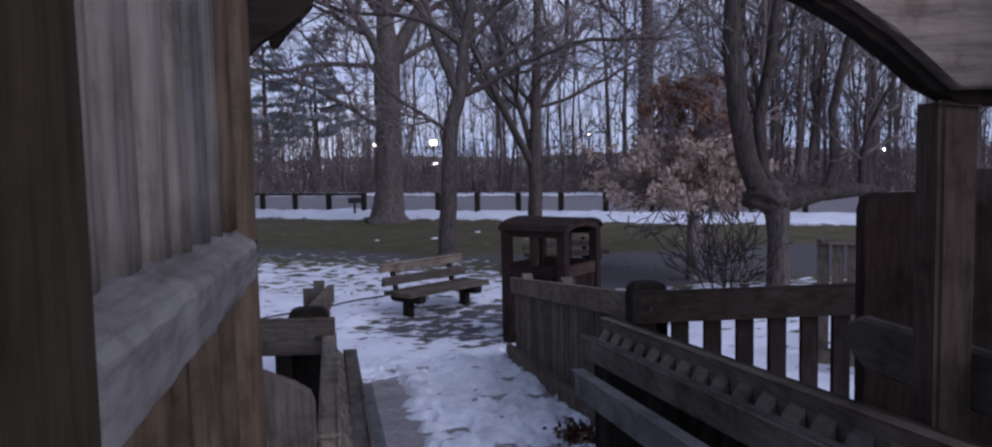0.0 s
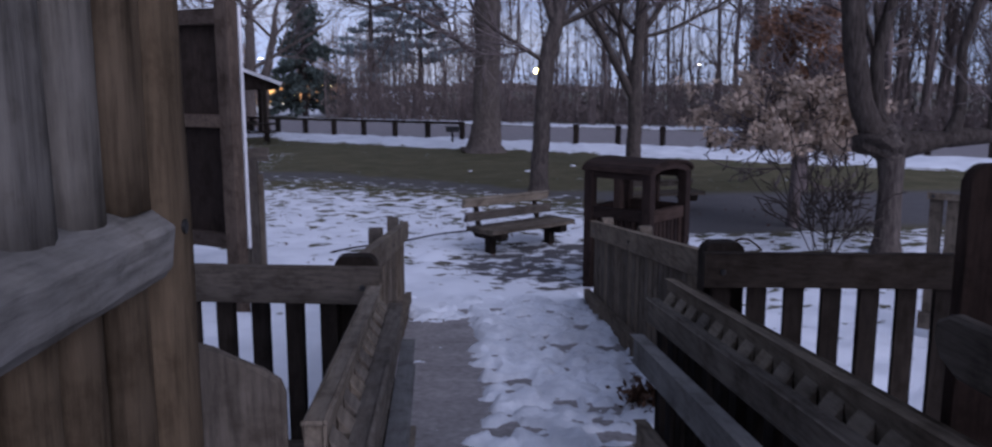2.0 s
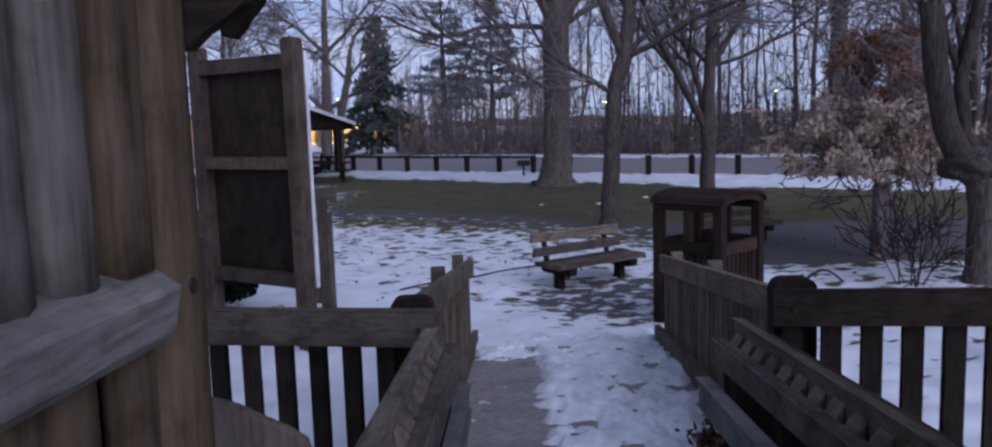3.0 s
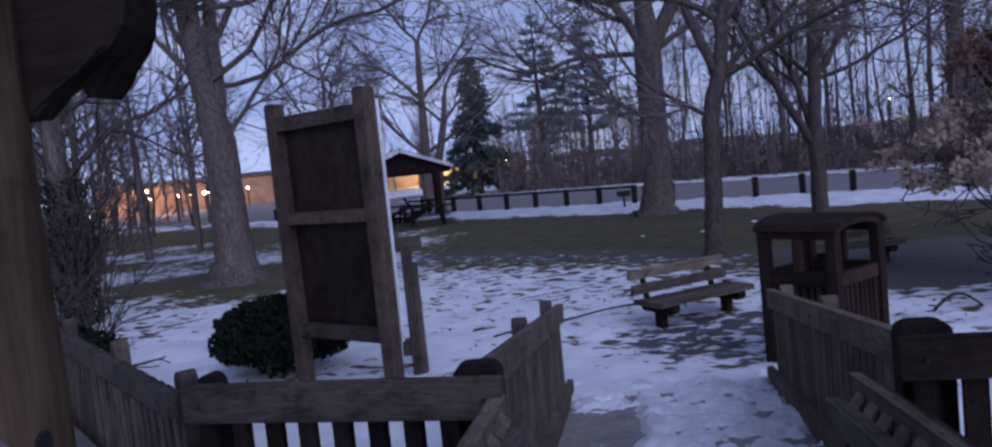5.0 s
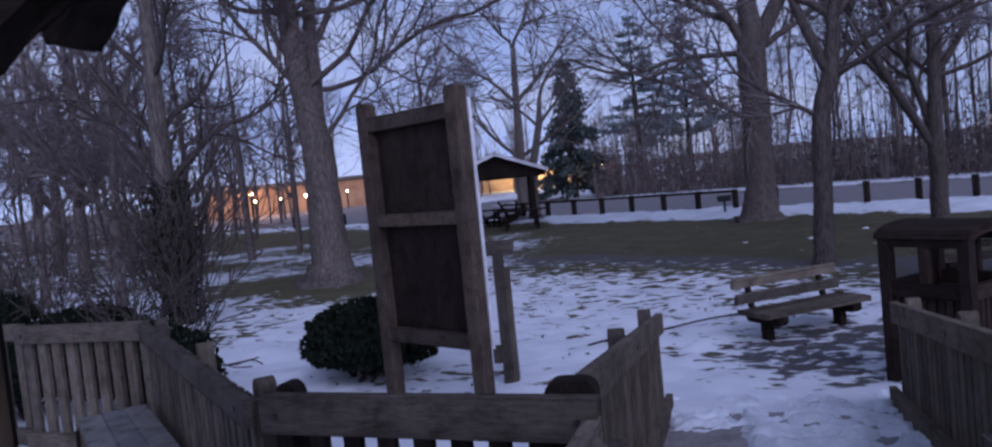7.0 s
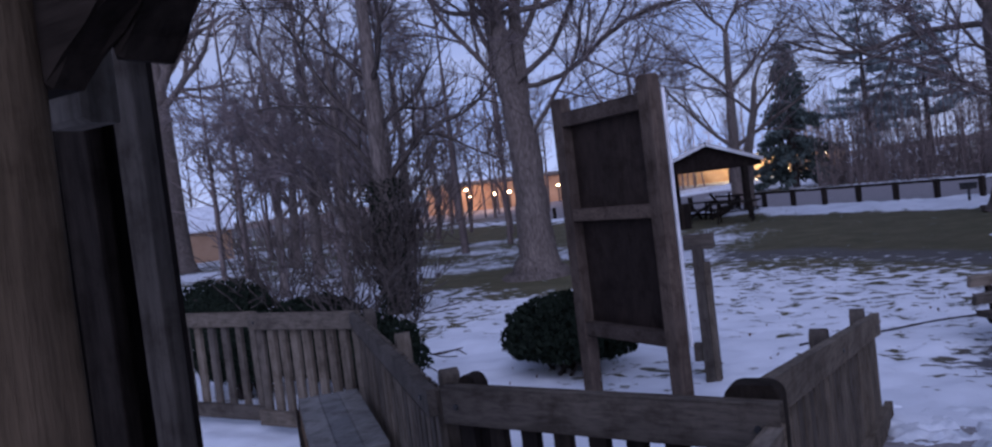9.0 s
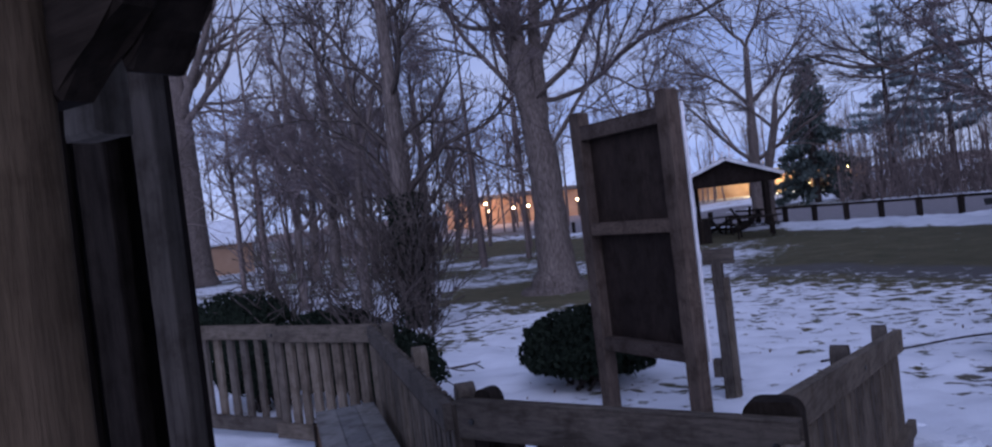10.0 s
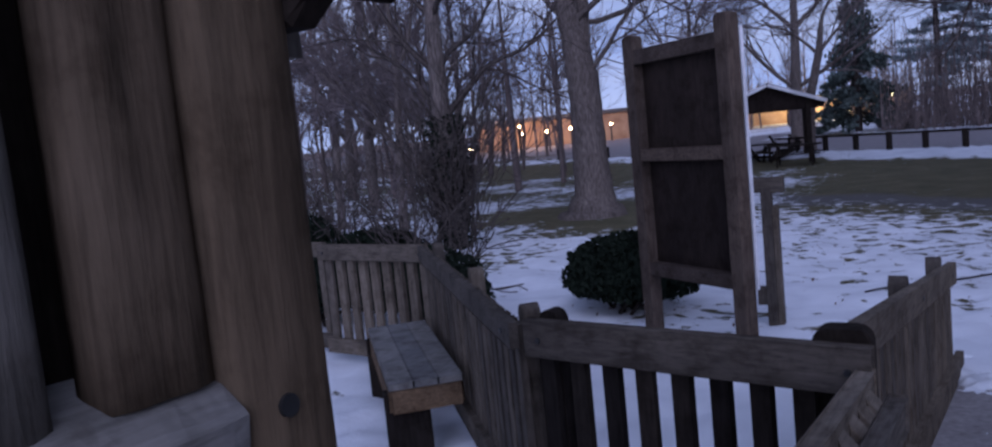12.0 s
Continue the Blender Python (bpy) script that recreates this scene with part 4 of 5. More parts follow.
o = new("trunk", tube_mesh("trunk", [core], BARK))
o.parent = vine
stems = {"limb": [], "twig": []}
for p, r in core[4:]:
    for _ in range(2):
        sprig(rng, stems, p, Vector((rng.uniform(-1, 1), rng.uniform(-0.6, 0.6), rng.uniform(0.5, 1.1))), rng.uniform(2.0, 3.4), r * 0.45, 2, 4, 0.16, 0.04, (0, 0, 7, 4, 0))
for i in range(70):
    a, rr = rng.uniform(0, 6.283), abs(rng.gauss(0.26, 0.16))
    p = Vector((math.cos(a) * rr, math.sin(a) * rr, 0))
    d = Vector((math.cos(a) * rng.uniform(0, 0.28), math.sin(a) * rng.uniform(0, 0.28), 1))
    sprig(rng, stems, p, d, rng.uniform(1.2, 3.4), rng.uniform(0.009, 0.02), 3, 4, 0.1, 0.05, (0, 0, 0, 6, 3))
o = new("crown", tube_mesh("crown", stems["limb"] + stems["twig"], BARKMID, 3))
o.parent = vine
pts = [Vector((rng.gauss(0, 0.17), rng.gauss(0, 0.17), 2.6 * rng.random() ** 1.2 + 0.05)) for _ in range(5000)]
o = new("clinging_leaves", flake_mesh("clinging_leaves", pts, 0.09, HEDGE, rng))
o.parent = vine


# shrubs of bare shoots
def shrub(base, n, h, spread, seed, label, material=None):
    rng = random.Random(seed)
    s = thing("bare_shrub", (*base, 0), label, "shrub", "bare shrubs")
    for i in range(n):
        out = {"limb": [], "twig": []}
        a = rng.uniform(0, 6.283)
        d = Vector((math.cos(a) * rng.uniform(0, spread), math.sin(a) * rng.uniform(0, spread), 1))
        sprig(rng, out, Vector((math.cos(a) * 0.12, math.sin(a) * 0.12, -0.03)), d, h * rng.uniform(0.6, 1), rng.uniform(0.008, 0.016), 2, 4, 0.14, 0.02, (0, 0, 5, 4, 0))
        o = new("stem", tube_mesh("stem", out["limb"] + out["twig"], material or BARKMID, 3))
        o.parent = s
    return s


shrub((5.4, 10.55), 9, 1.25, 0.75, 51, "small bare shrub in the snow past the fence", BARKDARK)
shrub((-6.6, 10.2), 7, 1.6, 0.6, 52, "tall bare shrub behind the deck fence")
shrub((-7.9, 10.8), 7, 1.7, 0.6, 53, "tall bare shrub behind the deck fence")
shrub((-5.4, 9.4), 8, 1.6, 0.6, 56, "bare shrub pressed against the deck fence")
shrub((-9.0, 11.6), 6, 2.0, 0.6, 57, "tall bare shrub behind the deck fence", TWIG)
shrub((-10.6, 13.0), 5, 2.4, 0.5, 54, "tall bare shrub behind the deck fence")
shrub((-8.3, 14.0), 8, 2.6, 0.4, 55, "tall bare shrub beside the smothered trunk")


def clipped_bush(base, rx, ry, h, seed, label, n=7000, stem=True):
    """An evergreen bush: a shell and core of small leaves on short stems."""
    rng = random.Random(seed)
    b = thing("evergreen_bush", (*base, 0), label, "bush", "evergreen bushes")
    pts = []
    for _ in range(n):
        v = Vector((rng.gauss(0, 1), rng.gauss(0, 1), rng.gauss(0, 1))).normalized()
        lump = 1 + 0.16 * noise.noise(v * 2.3 + Vector((seed, 0, 0))) + 0.06 * noise.noise(v * 7)
        k = (1 - 0.22 * rng.random() ** 2) * lump
        z = v.z if v.z > -0.6 else -0.6 + 0.2 * rng.random()
        pts.append(Vector((v.x * rx * k, v.y * ry * k, h * 0.56 + z * h * 0.46 * k)))
    o = new("leaves", flake_mesh("leaves", pts, 0.075, HEDGE, rng))
    o.parent = b
    bm = bmesh.new()
    bmesh.ops.create_icosphere(bm, subdivisions=3, radius=1.0)
    for v in bm.verts:
        v.co = Vector((v.co.x * rx * 0.8, v.co.y * ry * 0.8, h * 0.56 + v.co.z * h * 0.36))
        v.co *= 1 + 0.06 * noise.noise(v.co * 3)
    o = new("inner_mass", mesh_of("inner_mass", bm, HEDGE))
    o.parent = b
    st = [[(Vector((rng.uniform(-0.4, 0.4) * rx, rng.uniform(-0.4, 0.4) * ry, -0.04)), 0.025), (Vector((rng.uniform(-0.7, 0.7) * rx, rng.uniform(-0.6, 0.6) * ry, h * 0.5)), 0.012)] for _ in range(14)]
    o = new("stem", tube_mesh("stem", st, BARKDARK, 5))
    o.parent = b
    return b


clipped_bush((-3.12, 9.9), 0.78, 0.72, 0.90, 61, "dark clipped round evergreen bush in the snow")
clipped_bush((-9.0, 10.2), 1.0, 0.7, 1.32, 62, "dark evergreen bush behind the deck fence", 5000)
clipped_bush((-5.3, 8.75), 0.95, 0.45, 0.95, 64, "dark evergreen bush pressed against the deck fence", 4000)
clipped_bush((-6.9, 8.7), 0.9, 0.5, 1.0, 65, "dark evergreen bush pressed against the deck fence", 4000)
clipped_bush((-7.3, 10.4), 0.8, 0.6, 1.0, 63, "dark evergreen bush behind the deck fence", 5000)


# pollarded tree with a swollen head
pt = thing("pollard_tree", (6.25, 10.6, 0), "pollarded tree with a swollen dark head and upright limbs", "tree")
rng = random.Random(71)
pol = [[(Vector(p), r) for p, r in (((0, 0, -0.1), 0.24), ((0, 0, 0.2), 0.165), ((0.0, 0, 0.9), 0.145), ((-0.02, 0, 1.22), 0.17), ((-0.08, 0, 1.42), 0.26), ((-0.08, 0, 1.58), 0.2), ((-0.05, 0, 1.68), 0.08))]]
pol.append([(Vector(p), r) for p, r in (((-0.1, 0, 1.4), 0.22), ((-0.32, 0, 1.62), 0.16), ((-0.47, 0, 1.95), 0.145), ((-0.6, 0, 2.6), 0.14), ((-0.7, 0, 3.5), 0.13), ((-0.6, 0.1, 5.2), 0.09))])
pol.append([(Vector(p), r) for p, r in (((-0.05, 0, 1.45), 0.16), ((-0.22, 0.05, 1.8), 0.095), ((-0.25, 0.1, 2.5), 0.085), ((-0.08, 0.1, 3.3), 0.08), ((0.1, 0.1, 5.0), 0.06))])
pol.append([(Vector(p), r) for p, r in (((0, 0, 1.4), 0.2), ((0.4, 0, 1.45), 0.14), ((0.75, 0, 1.5), 0.12), ((0.85, 0.0, 1.9), 0.07), ((0.8, 0, 2.6), 0.06), ((1.05, 0, 3.6), 0.06), ((1.6, 0.1, 4.4), 0.04))])
pol.append([(Vector(p), r) for p, r in (((0.7, 0, 1.5), 0.13), ((1.3, 0.05, 1.52), 0.1), ((1.7, 0.1, 1.48), 0.05))])
lim = {"limb": pol, "twig": []}
for src, row in ((1, 3), (1, 4), (1, 5), (2, 3), (2, 4), (3, 4), (3, 5), (3, 6), (4, 1), (2, 2)):
    p, r = pol[src][row]
    for _ in range(2):
        sprig(rng, lim, p, Vector((rng.uniform(-0.6, 0.6), rng.uniform(-0.4, 0.4), 1)), rng.uniform(1.4, 2.6), r * 0.5, 2, 4, 0.15, 0.06, (0, 0, 6, 4, 0))
knob = bmesh.new()
bmesh.ops.create_icosphere(knob, subdivisions=3, radius=0.29)
for v in knob.verts:
    v.co = Vector((v.co.x * 1.25, v.co.y * 0.9, v.co.z * 0.62)) * (1 + 0.45 * noise.noise(v.co * 6.0)) + Vector((-0.12, 0, 1.45))
o = new("knot", mesh_of("knot", knob, BARKDARK))
o.parent = pt
head = lim["limb"][3:5]
o = new("trunk", tube_mesh("trunk", lim["limb"][:1], BARKMID))
o.parent = pt
for poly in lim["limb"][1:3] + lim["limb"][5:]:
    o = new("limb", tube_mesh("limb", [poly], BARKDARK))
    o.parent = pt
o = new("cut_arm", tube_mesh("cut_arm", head, BARKDARK))
o.parent = pt
o = new("crown", tube_mesh("crown", lim["twig"], TWIG, 3))
o.parent = pt


# small oaks that keep their dry leaves
def oak(base, label, material, seed, lo, hi, reach, size, n):
    ok = thing("oak_tree", (*base, 0), label, "tree", "leafy oaks")
    rng = random.Random(seed)
    out = {"limb": [[(Vector((0, 0, z * hi)), r) for z, r in ((-0.05, 0.11), (0.25, 0.085), (0.6, 0.065), (1.0, 0.04))]], "twig": []}
    for k in range(30):
        a, z = rng.uniform(0, 6.283), rng.uniform(lo * 0.55, hi * 0.95)
        sprig(rng, out, Vector((0, 0, z)), Vector((math.cos(a), math.sin(a), rng.uniform(0.05, 0.6))), rng.uniform(0.5, 1.0) * reach * (1.2 - 0.3 * z / hi), 0.022, 2, 4, 0.2, 0.0, (0, 0, 6, 4, 0))
    o = new("trunk", tube_mesh("trunk", out["limb"] + out["twig"], TWIG, 4))
    o.parent = ok
    pts = []
    for poly in out["twig"]:
        for p, r in poly[1:]:
            if lo < p.z + 0.35 * noise.noise(p * 1.6) < hi and noise.noise(p * 2.3 + Vector((5, 0, 0))) > -0.12:
                for _ in range(11):
                    pts.append(p + Vector((rng.gauss(0, 0.06), rng.gauss(0, 0.06), rng.gauss(0, 0.05))))
    pts = pts if len(pts) < n else rng.sample(pts, n)
    o = new("dry_leaves", flake_mesh("dry_leaves", pts, size, material, rng))
    o.parent = ok


oak((5.95, 12.75), "small oak holding pinkish brown dry leaves", OAKLEAF, 72, 1.3, 2.25, 1.25, 0.09, 34000)
oak((7.9, 16.8), "small oak holding rusty red-brown dry leaves", RUSTLEAF, 73, 1.9, 3.6, 1.15, 0.085, 20000)


# ---- spruce and pine past the road ----
def conifer(name, base, h, r, n, seed, material, label, droop, gap, flat, size, first):
    rng = random.Random(seed)
    c = thing(name, (*base, 0), label, "tree")
    pts, limbs = [], []
    z = first
    while z < h * 0.985:
        t = (z - first) / (h - first)
        rad = r * (1 - t) ** 0.85 + 0.08
        k = rng.randint(6, 9) if flat < 0.5 else rng.randint(3, 5)
        for i in range(k):
            a = rng.uniform(0, 6.283)
            ln = rad * rng.uniform(0.65, 1.12)
            d = Vector((math.cos(a), math.sin(a), 0))
            tip = Vector((0, 0, z)) + d * ln + Z * (-droop * ln + 0.12 * ln)
            limbs.append([(Vector((0, 0, z)), 0.03), (tip, 0.012)])
            m = int(n * (ln / r) + 3)
            for _ in range(m):
                s = rng.uniform(0.15, 1.0) ** 0.7
                q = Vector((0, 0, z)).lerp(tip, s) + Vector((rng.gauss(0, 0.16), rng.gauss(0, 0.16), rng.gauss(0, 0.10) - 0.1 * (1 - flat)))
                pts.append(q)
        z += gap * rng.uniform(0.8, 1.2)
    bole = [(Vector((0, 0, h * t)), 0.22 * (1 - t) * h / 10 + 0.02) for t in (-0.01, 0.1, 0.3, 0.6, 1.0)]
    o = new("trunk", tube_mesh("trunk", [bole] + limbs, BARKDARK))
    o.parent = c
    o = new("needles", flake_mesh("needles", pts, size, material, rng, 1.4))
    o.parent = c


conifer("spruce_tree", (-8.75, 61.5), 10.3, 3.0, 95, 81, NEEDLE, "dark dense cone-shaped spruce beyond the road", 0.5, 0.46, 0.0, 0.27, 1.4)
conifer("pine_tree", (-4.3, 66.0), 13.5, 3.9, 170, 82, HAZYPINE, "tall airy bluish pine behind the road, paled for haze", 0.06, 0.62, 1.0, 0.22, 2.6)
conifer("pine_tree", (-0.6, 69.0), 12.0, 3.3, 120, 83, HAZYPINE, "tall airy bluish pine behind the road, paled for haze", -0.02, 0.7, 1.0, 0.36, 4.0)


# ---- woods and hedges beyond the road ----
rng = random.Random(91)
TWIG_R = 0.013
wood_out = {"limb": [], "twig": []}
for i in range(170):
    x = rng.uniform(4, 75)
    dpt = rng.uniform(44.5, 66)
    y = (dpt - 0.562 * x) / 0.827
    if y < 4:
        continue
    h = rng.uniform(8, 15)
    r = rng.choice((0.04, 0.045, 0.06, 0.08, 0.14))
    lean = rng.gauss(0, 0.05)
    p = Vector((x, y, -0.2))
    wood_out["limb"].append([(p + Vector((lean * h * t + rng.gauss(0, 0.06), 0, h * t)), r * (1 - 0.75 * t)) for t in (0, 0.15, 0.3, 0.5, 0.7, 0.85, 1.0)])
    for k in range(rng.randint(9, 15)):
        t = rng.uniform(0.25, 0.95)
        a = rng.uniform(0, 6.283)
        q = p + Vector((lean * h * t, 0, h * t))
        sprig(rng, wood_out, q, Vector((math.cos(a), math.sin(a), rng.uniform(0.5, 1.6))), rng.uniform(1.2, 3.6) * (1.15 - 0.6 * t), r * 0.35, 3, 4, 0.13, 0.06, (0, 0, 0, 6, 0))
for i in range(54):
    x = rng.uniform(9, 52)
    dpt = rng.uniform(44, 58)
    y = (dpt - 0.562 * x) / 0.827
    if y < 8:
        continue
    h, r = rng.uniform(13, 20), rng.uniform(0.10, 0.24)
    p = Vector((x, y, -0.2))
    lean = rng.gauss(0, 0.04)
    wood_out["limb"].append([(p + Vector((lean * h * t + rng.gauss(0, 0.08), 0, h * t)), r * (1 - 0.75 * t)) for t in (0, 0.15, 0.3, 0.5, 0.7, 0.85, 1.0)])
    for k in range(16):
        t, a = rng.uniform(0.18, 0.9), rng.uniform(0, 6.283)
        sprig(rng, wood_out, p + Vector((lean * h * t, 0, h * t)), Vector((math.cos(a), math.sin(a), rng.uniform(0.4, 1.5))), rng.uniform(2.0, 5.0) * (1.15 - 0.6 * t), r * 0.35, 3, 4, 0.15, 0.05, (0, 0, 0, 8, 0))
for i in range(60):
    x = rng.uniform(-30, 5)
    dpt = rng.uniform(60, 95)
    y = (dpt - 0.562 * x) / 0.827
    h = rng.uniform(6, 11)
    p = Vector((x, y, -0.2))
    wood_out["limb"].append([(p + Vector((rng.gauss(0, 0.1), 0, h * t)), 0.13 * (1 - 0.75 * t)) for t in (0, 0.3, 0.6, 1.0)])
    for k in range(10):
        t, a = rng.uniform(0.25, 0.95), rng.uniform(0, 6.283)
        sprig(rng, wood_out, p + Z * h * t, Vector((math.cos(a), math.sin(a), rng.uniform(0.4, 1.4))), rng.uniform(1.2, 3.4) * (1.15 - 0.6 * t), 0.045, 3, 4, 0.13, 0.05, (0, 0, 0, 5, 0))
for i in range(75):
    a, dist = radians(rng.uniform(24, 60)), rng.uniform(32, 85)
    p = Vector((-dist * math.sin(a), dist * math.cos(a), -0.2))
    if 39 < dist < 70 and radians(43) < a < radians(49):
        continue
    h = rng.uniform(7, 13)
    wood_out["limb"].append([(p + Vector((rng.gauss(0, 0.12), 0, h * t)), rng.uniform(0.1, 0.2) * (1 - 0.75 * t)) for t in (0, 0.3, 0.6, 1.0)])
    for k in range(14):
        t, b = rng.uniform(0.2, 0.95), rng.uniform(0, 6.283)
        sprig(rng, wood_out, p + Z * h * t, Vector((math.cos(b), math.sin(b), rng.uniform(0.3, 1.3))), rng.uniform(1.6, 4.2) * (1.15 - 0.6 * t), 0.05, 3, 4, 0.17, 0.04, (0, 0, 0, 6, 0))
tagged(new("woodland", tube_mesh("woodland", wood_out["limb"] + wood_out["twig"], WOODS, 3)), "bare winter woodland of thin dark trunks beyond the road", "woods", "", "stuff")
TWIG_R = 0.009
brush, bits = [], []
for i in range(5400):
    x = rng.uniform(-7, 80)
    dpt = 43.5 + abs(rng.gauss(0, 6.0))
    y = (dpt - 0.562 * x) / 0.827
    if y < 2:
        continue
    hh = (3.0 + 2.2 * noise.noise(Vector((x * 0.22, y * 0.16, 3.0)))) * (0.35 + 1.5 * rng.random() ** 2) * (1.25 if x < 4 else 1.0)
    dx, dy = rng.gauss(0, 0.35), rng.gauss(0, 0.35)
    brush.append([(Vector((x, y, -0.1)), 0.03), (Vector((x + dx * 0.5, y + dy * 0.5, hh * 0.5)), 0.024), (Vector((x + dx, y + dy, hh)), 0.012)])
    for _ in range(11):
        s = rng.uniform(0.05, 0.95)
        bits.append(Vector((x + dx * s + rng.gauss(0, 0.3), y + dy * s + rng.gauss(0, 0.3), hh * s)))
for i in range(1100):
    a, dist = radians(rng.uniform(20, 62)), rng.uniform(48, 82)
    if dist < 70 and radians(43.5) < a < radians(48) or radians(18) < a < radians(36):
        continue
    x, y = -dist * math.sin(a), dist * math.cos(a)
    hh = (2.0 + 1.6 * noise.noise(Vector((x * 0.2, y * 0.2, 5.0)))) * rng.uniform(0.4, 1.4)
    if radians(22) < a < radians(31):
        hh *= 0.35
    dx, dy = rng.gauss(0, 0.4), rng.gauss(0, 0.4)
    brush.append([(Vector((x, y, -0.1)), 0.035), (Vector((x + dx * 0.5, y + dy * 0.5, hh * 0.5)), 0.028), (Vector((x + dx, y + dy, hh)), 0.014)])
    for _ in range(4):
        s = rng.uniform(0.05, 0.95)
        bits.append(Vector((x + dx * s + rng.gauss(0, 0.3), y + dy * s + rng.gauss(0, 0.3), hh * s)))
tagged(new("undergrowth", tube_mesh("undergrowth", brush, WOODS, 3, False)), "dark brown bare undergrowth at the wood's edge", "undergrowth", "", "stuff")
tagged(new("brush_leaves", flake_mesh("brush_leaves", bits, 0.17, WOODS, rng)), "dark dry leaves in the undergrowth beyond the road", "undergrowth", "", "stuff")

# far tree line that closes the horizon
tb = bmesh.new()
prev = None
for i in range(1441):
    a = radians(i / 4)
    rad = 330
    h = 2.6 + 1.5 * noise.noise(Vector((i * 0.03, 0, 0))) + 1.5 * noise.noise(Vector((i * 0.35, 4, 0)))
    lo, hi = tb.verts.new((rad * math.sin(a), rad * math.cos(a), -2)), tb.verts.new(((rad + 6) * math.sin(a), (rad + 6) * math.cos(a), h))
    if prev:
        tb.faces.new((prev[0], lo, hi, prev[1]))
    prev = (lo, hi)
solid("backdrop", tb, WOODS, "dark distant tree line round the park", "backdrop")


# ---- bollard fence along the road ----
rf = thing("road_fence", (0.0, 34.2, 0.0), "low dark timber post fence along the snowy roadside", "fence")
fd = Vector((0.827, -0.562, 0))
p0 = Vector((-6.53, 38.62, 0))
stepm = -24.0
pb = None
while stepm < 32:
    p = p0 + fd * stepm
    if pb is None:
        pb = part("post", prism((p.x, p.y, 0), fd, Z, round_top(0.17, -0.1, 0.78, 0.02), 0.17, 0.02), DARKWOOD["z"], rf)
        first_p = p.copy()
    else:
        again(pb, p - first_p)
    stepm += 3.2 if stepm < -3 else 1.62
part("rail", beam(p0 - fd * 3 + Z * 0.72, p0 + fd * 9.8 + Z * 0.72, 0.06, 0.09, 0.01), DARKWOOD["x"], rf)

gr = thing("park_grill", (1.1, 31.0, 0), "small black charcoal grill on a post", "grill")
slab("post", 1.06, 1.14, 30.96, 31.04, -0.1, 0.50, METAL, gr)
part("firebox", prism((1.1, 31.0, 0.5), (1, 0, 0), Z, [(-0.22, 0), (0.22, 0), (0.25, 0.2), (-0.25, 0.2)], 0.4, 0.01), METAL, gr)


# ---- picnic shelter ----
def shelter(m):
    s = thing("picnic_shelter", (0, 0, 0), "small open picnic shelter with a gable roof and pale fascia", "shelter")
    w, dep, eave, peak = 2.05, 4.4, 2.22, 3.0
    for side in (-1, 1):
        a = [(0, peak), (side * w, eave), (side * w, eave + 0.07), (0, peak + 0.09)]
        part("roof_slope", prism((0, dep / 2, 0), (1, 0, 0), Z, a if side > 0 else a[::-1], dep + 0.5, 0.0), SHINGLE, s)
        part("fascia", beam((side * 0.02, -0.29, peak + 0.0), (side * w, -0.29, eave), 0.03, 0.13, 0.0), WHITE, s, "pale painted fascia board")
        for y in (0.05, dep - 0.1):
            slab("post", side * (w - 0.65) - 0.08, side * (w - 0.65) + 0.08, y - 0.08, y + 0.08, -0.1, 2.45, DARKWOOD["z"], s)
    # gables are open: these dark sheets stand in for shade under the roof
    part("gable", prism((0, 0.02, 0), (1, 0, 0), Z, [(-w + 0.1, eave - 0.2), (w - 0.1, eave - 0.2), (w - 0.1, eave + 0.0), (0, peak - 0.03), (-w + 0.1, eave)], 0.05, 0.0), PANEL, s, "dark sheet for the shade under the open gable")
    part("back_gable", prism((0, dep - 0.02, 0), (1, 0, 0), Z, [(-w + 0.1, eave - 0.25), (w - 0.1, eave - 0.25), (w - 0.1, eave + 0.0), (0, peak - 0.03), (-w + 0.1, eave)], 0.05, 0.0), PANEL, s, "dark sheet for the shade under the open gable")
    s.matrix_world = m
    return s


shelter(pose(-7.5, 33.6, 0, 0, 0, 14))


def picnic_table(m):
    t = thing("picnic_table", (0, 0, 0), "dark timber picnic table with fixed seats", "picnic table", "picnic tables")
    for i in range(5):
        part("top_board", beam((-0.9, -0.3 + i * 0.15, 0.74), (0.9, -0.3 + i * 0.15, 0.74), 0.14, 0.04, 0.006), DARKWOOD["x"], t)
    for y in (-0.68, 0.68):
        part("seat", beam((-0.9, y, 0.44), (0.9, y, 0.44), 0.24, 0.04, 0.006), DARKWOOD["x"], t)
    for x in (-0.6, 0.6):
        part("cross_bar", beam((x, -0.75, 0.39), (x, 0.75, 0.39), 0.05, 0.09, 0.004), DARKWOOD["y"], t)
        for sy in (-1, 1):
            part("leg", beam((x, sy * 0.55, -0.02), (x, sy * 0.2, 0.72), 0.05, 0.09, 0.004), DARKWOOD["z"], t)
    t.matrix_world = m
    return t


pt1 = picnic_table(pose(-6.4, 32.6, 0, 0, 0, 8))
copy_thing(pt1, pose(-8.6, 34.9, 0, 0, 0, 30))
copy_thing(pt1, pose(-8.2, 36.2, 0.78, 0, 160, 60))
bn2 = thing("park_barrel", (-8.0, 31.2, 0), "dark slatted round litter barrel by the shelter", "barrel")
for i in range(16):
    a = i * math.pi / 8
    part("stave", beam((-8.0 + 0.3 * math.cos(a), 31.2 + 0.3 * math.sin(a), -0.02), (-8.0 + 0.3 * math.cos(a), 31.2 + 0.3 * math.sin(a), 0.85), 0.1, 0.03, 0.004, up=(math.cos(a), math.sin(a), 0)), DARKWOOD["z"], bn2)


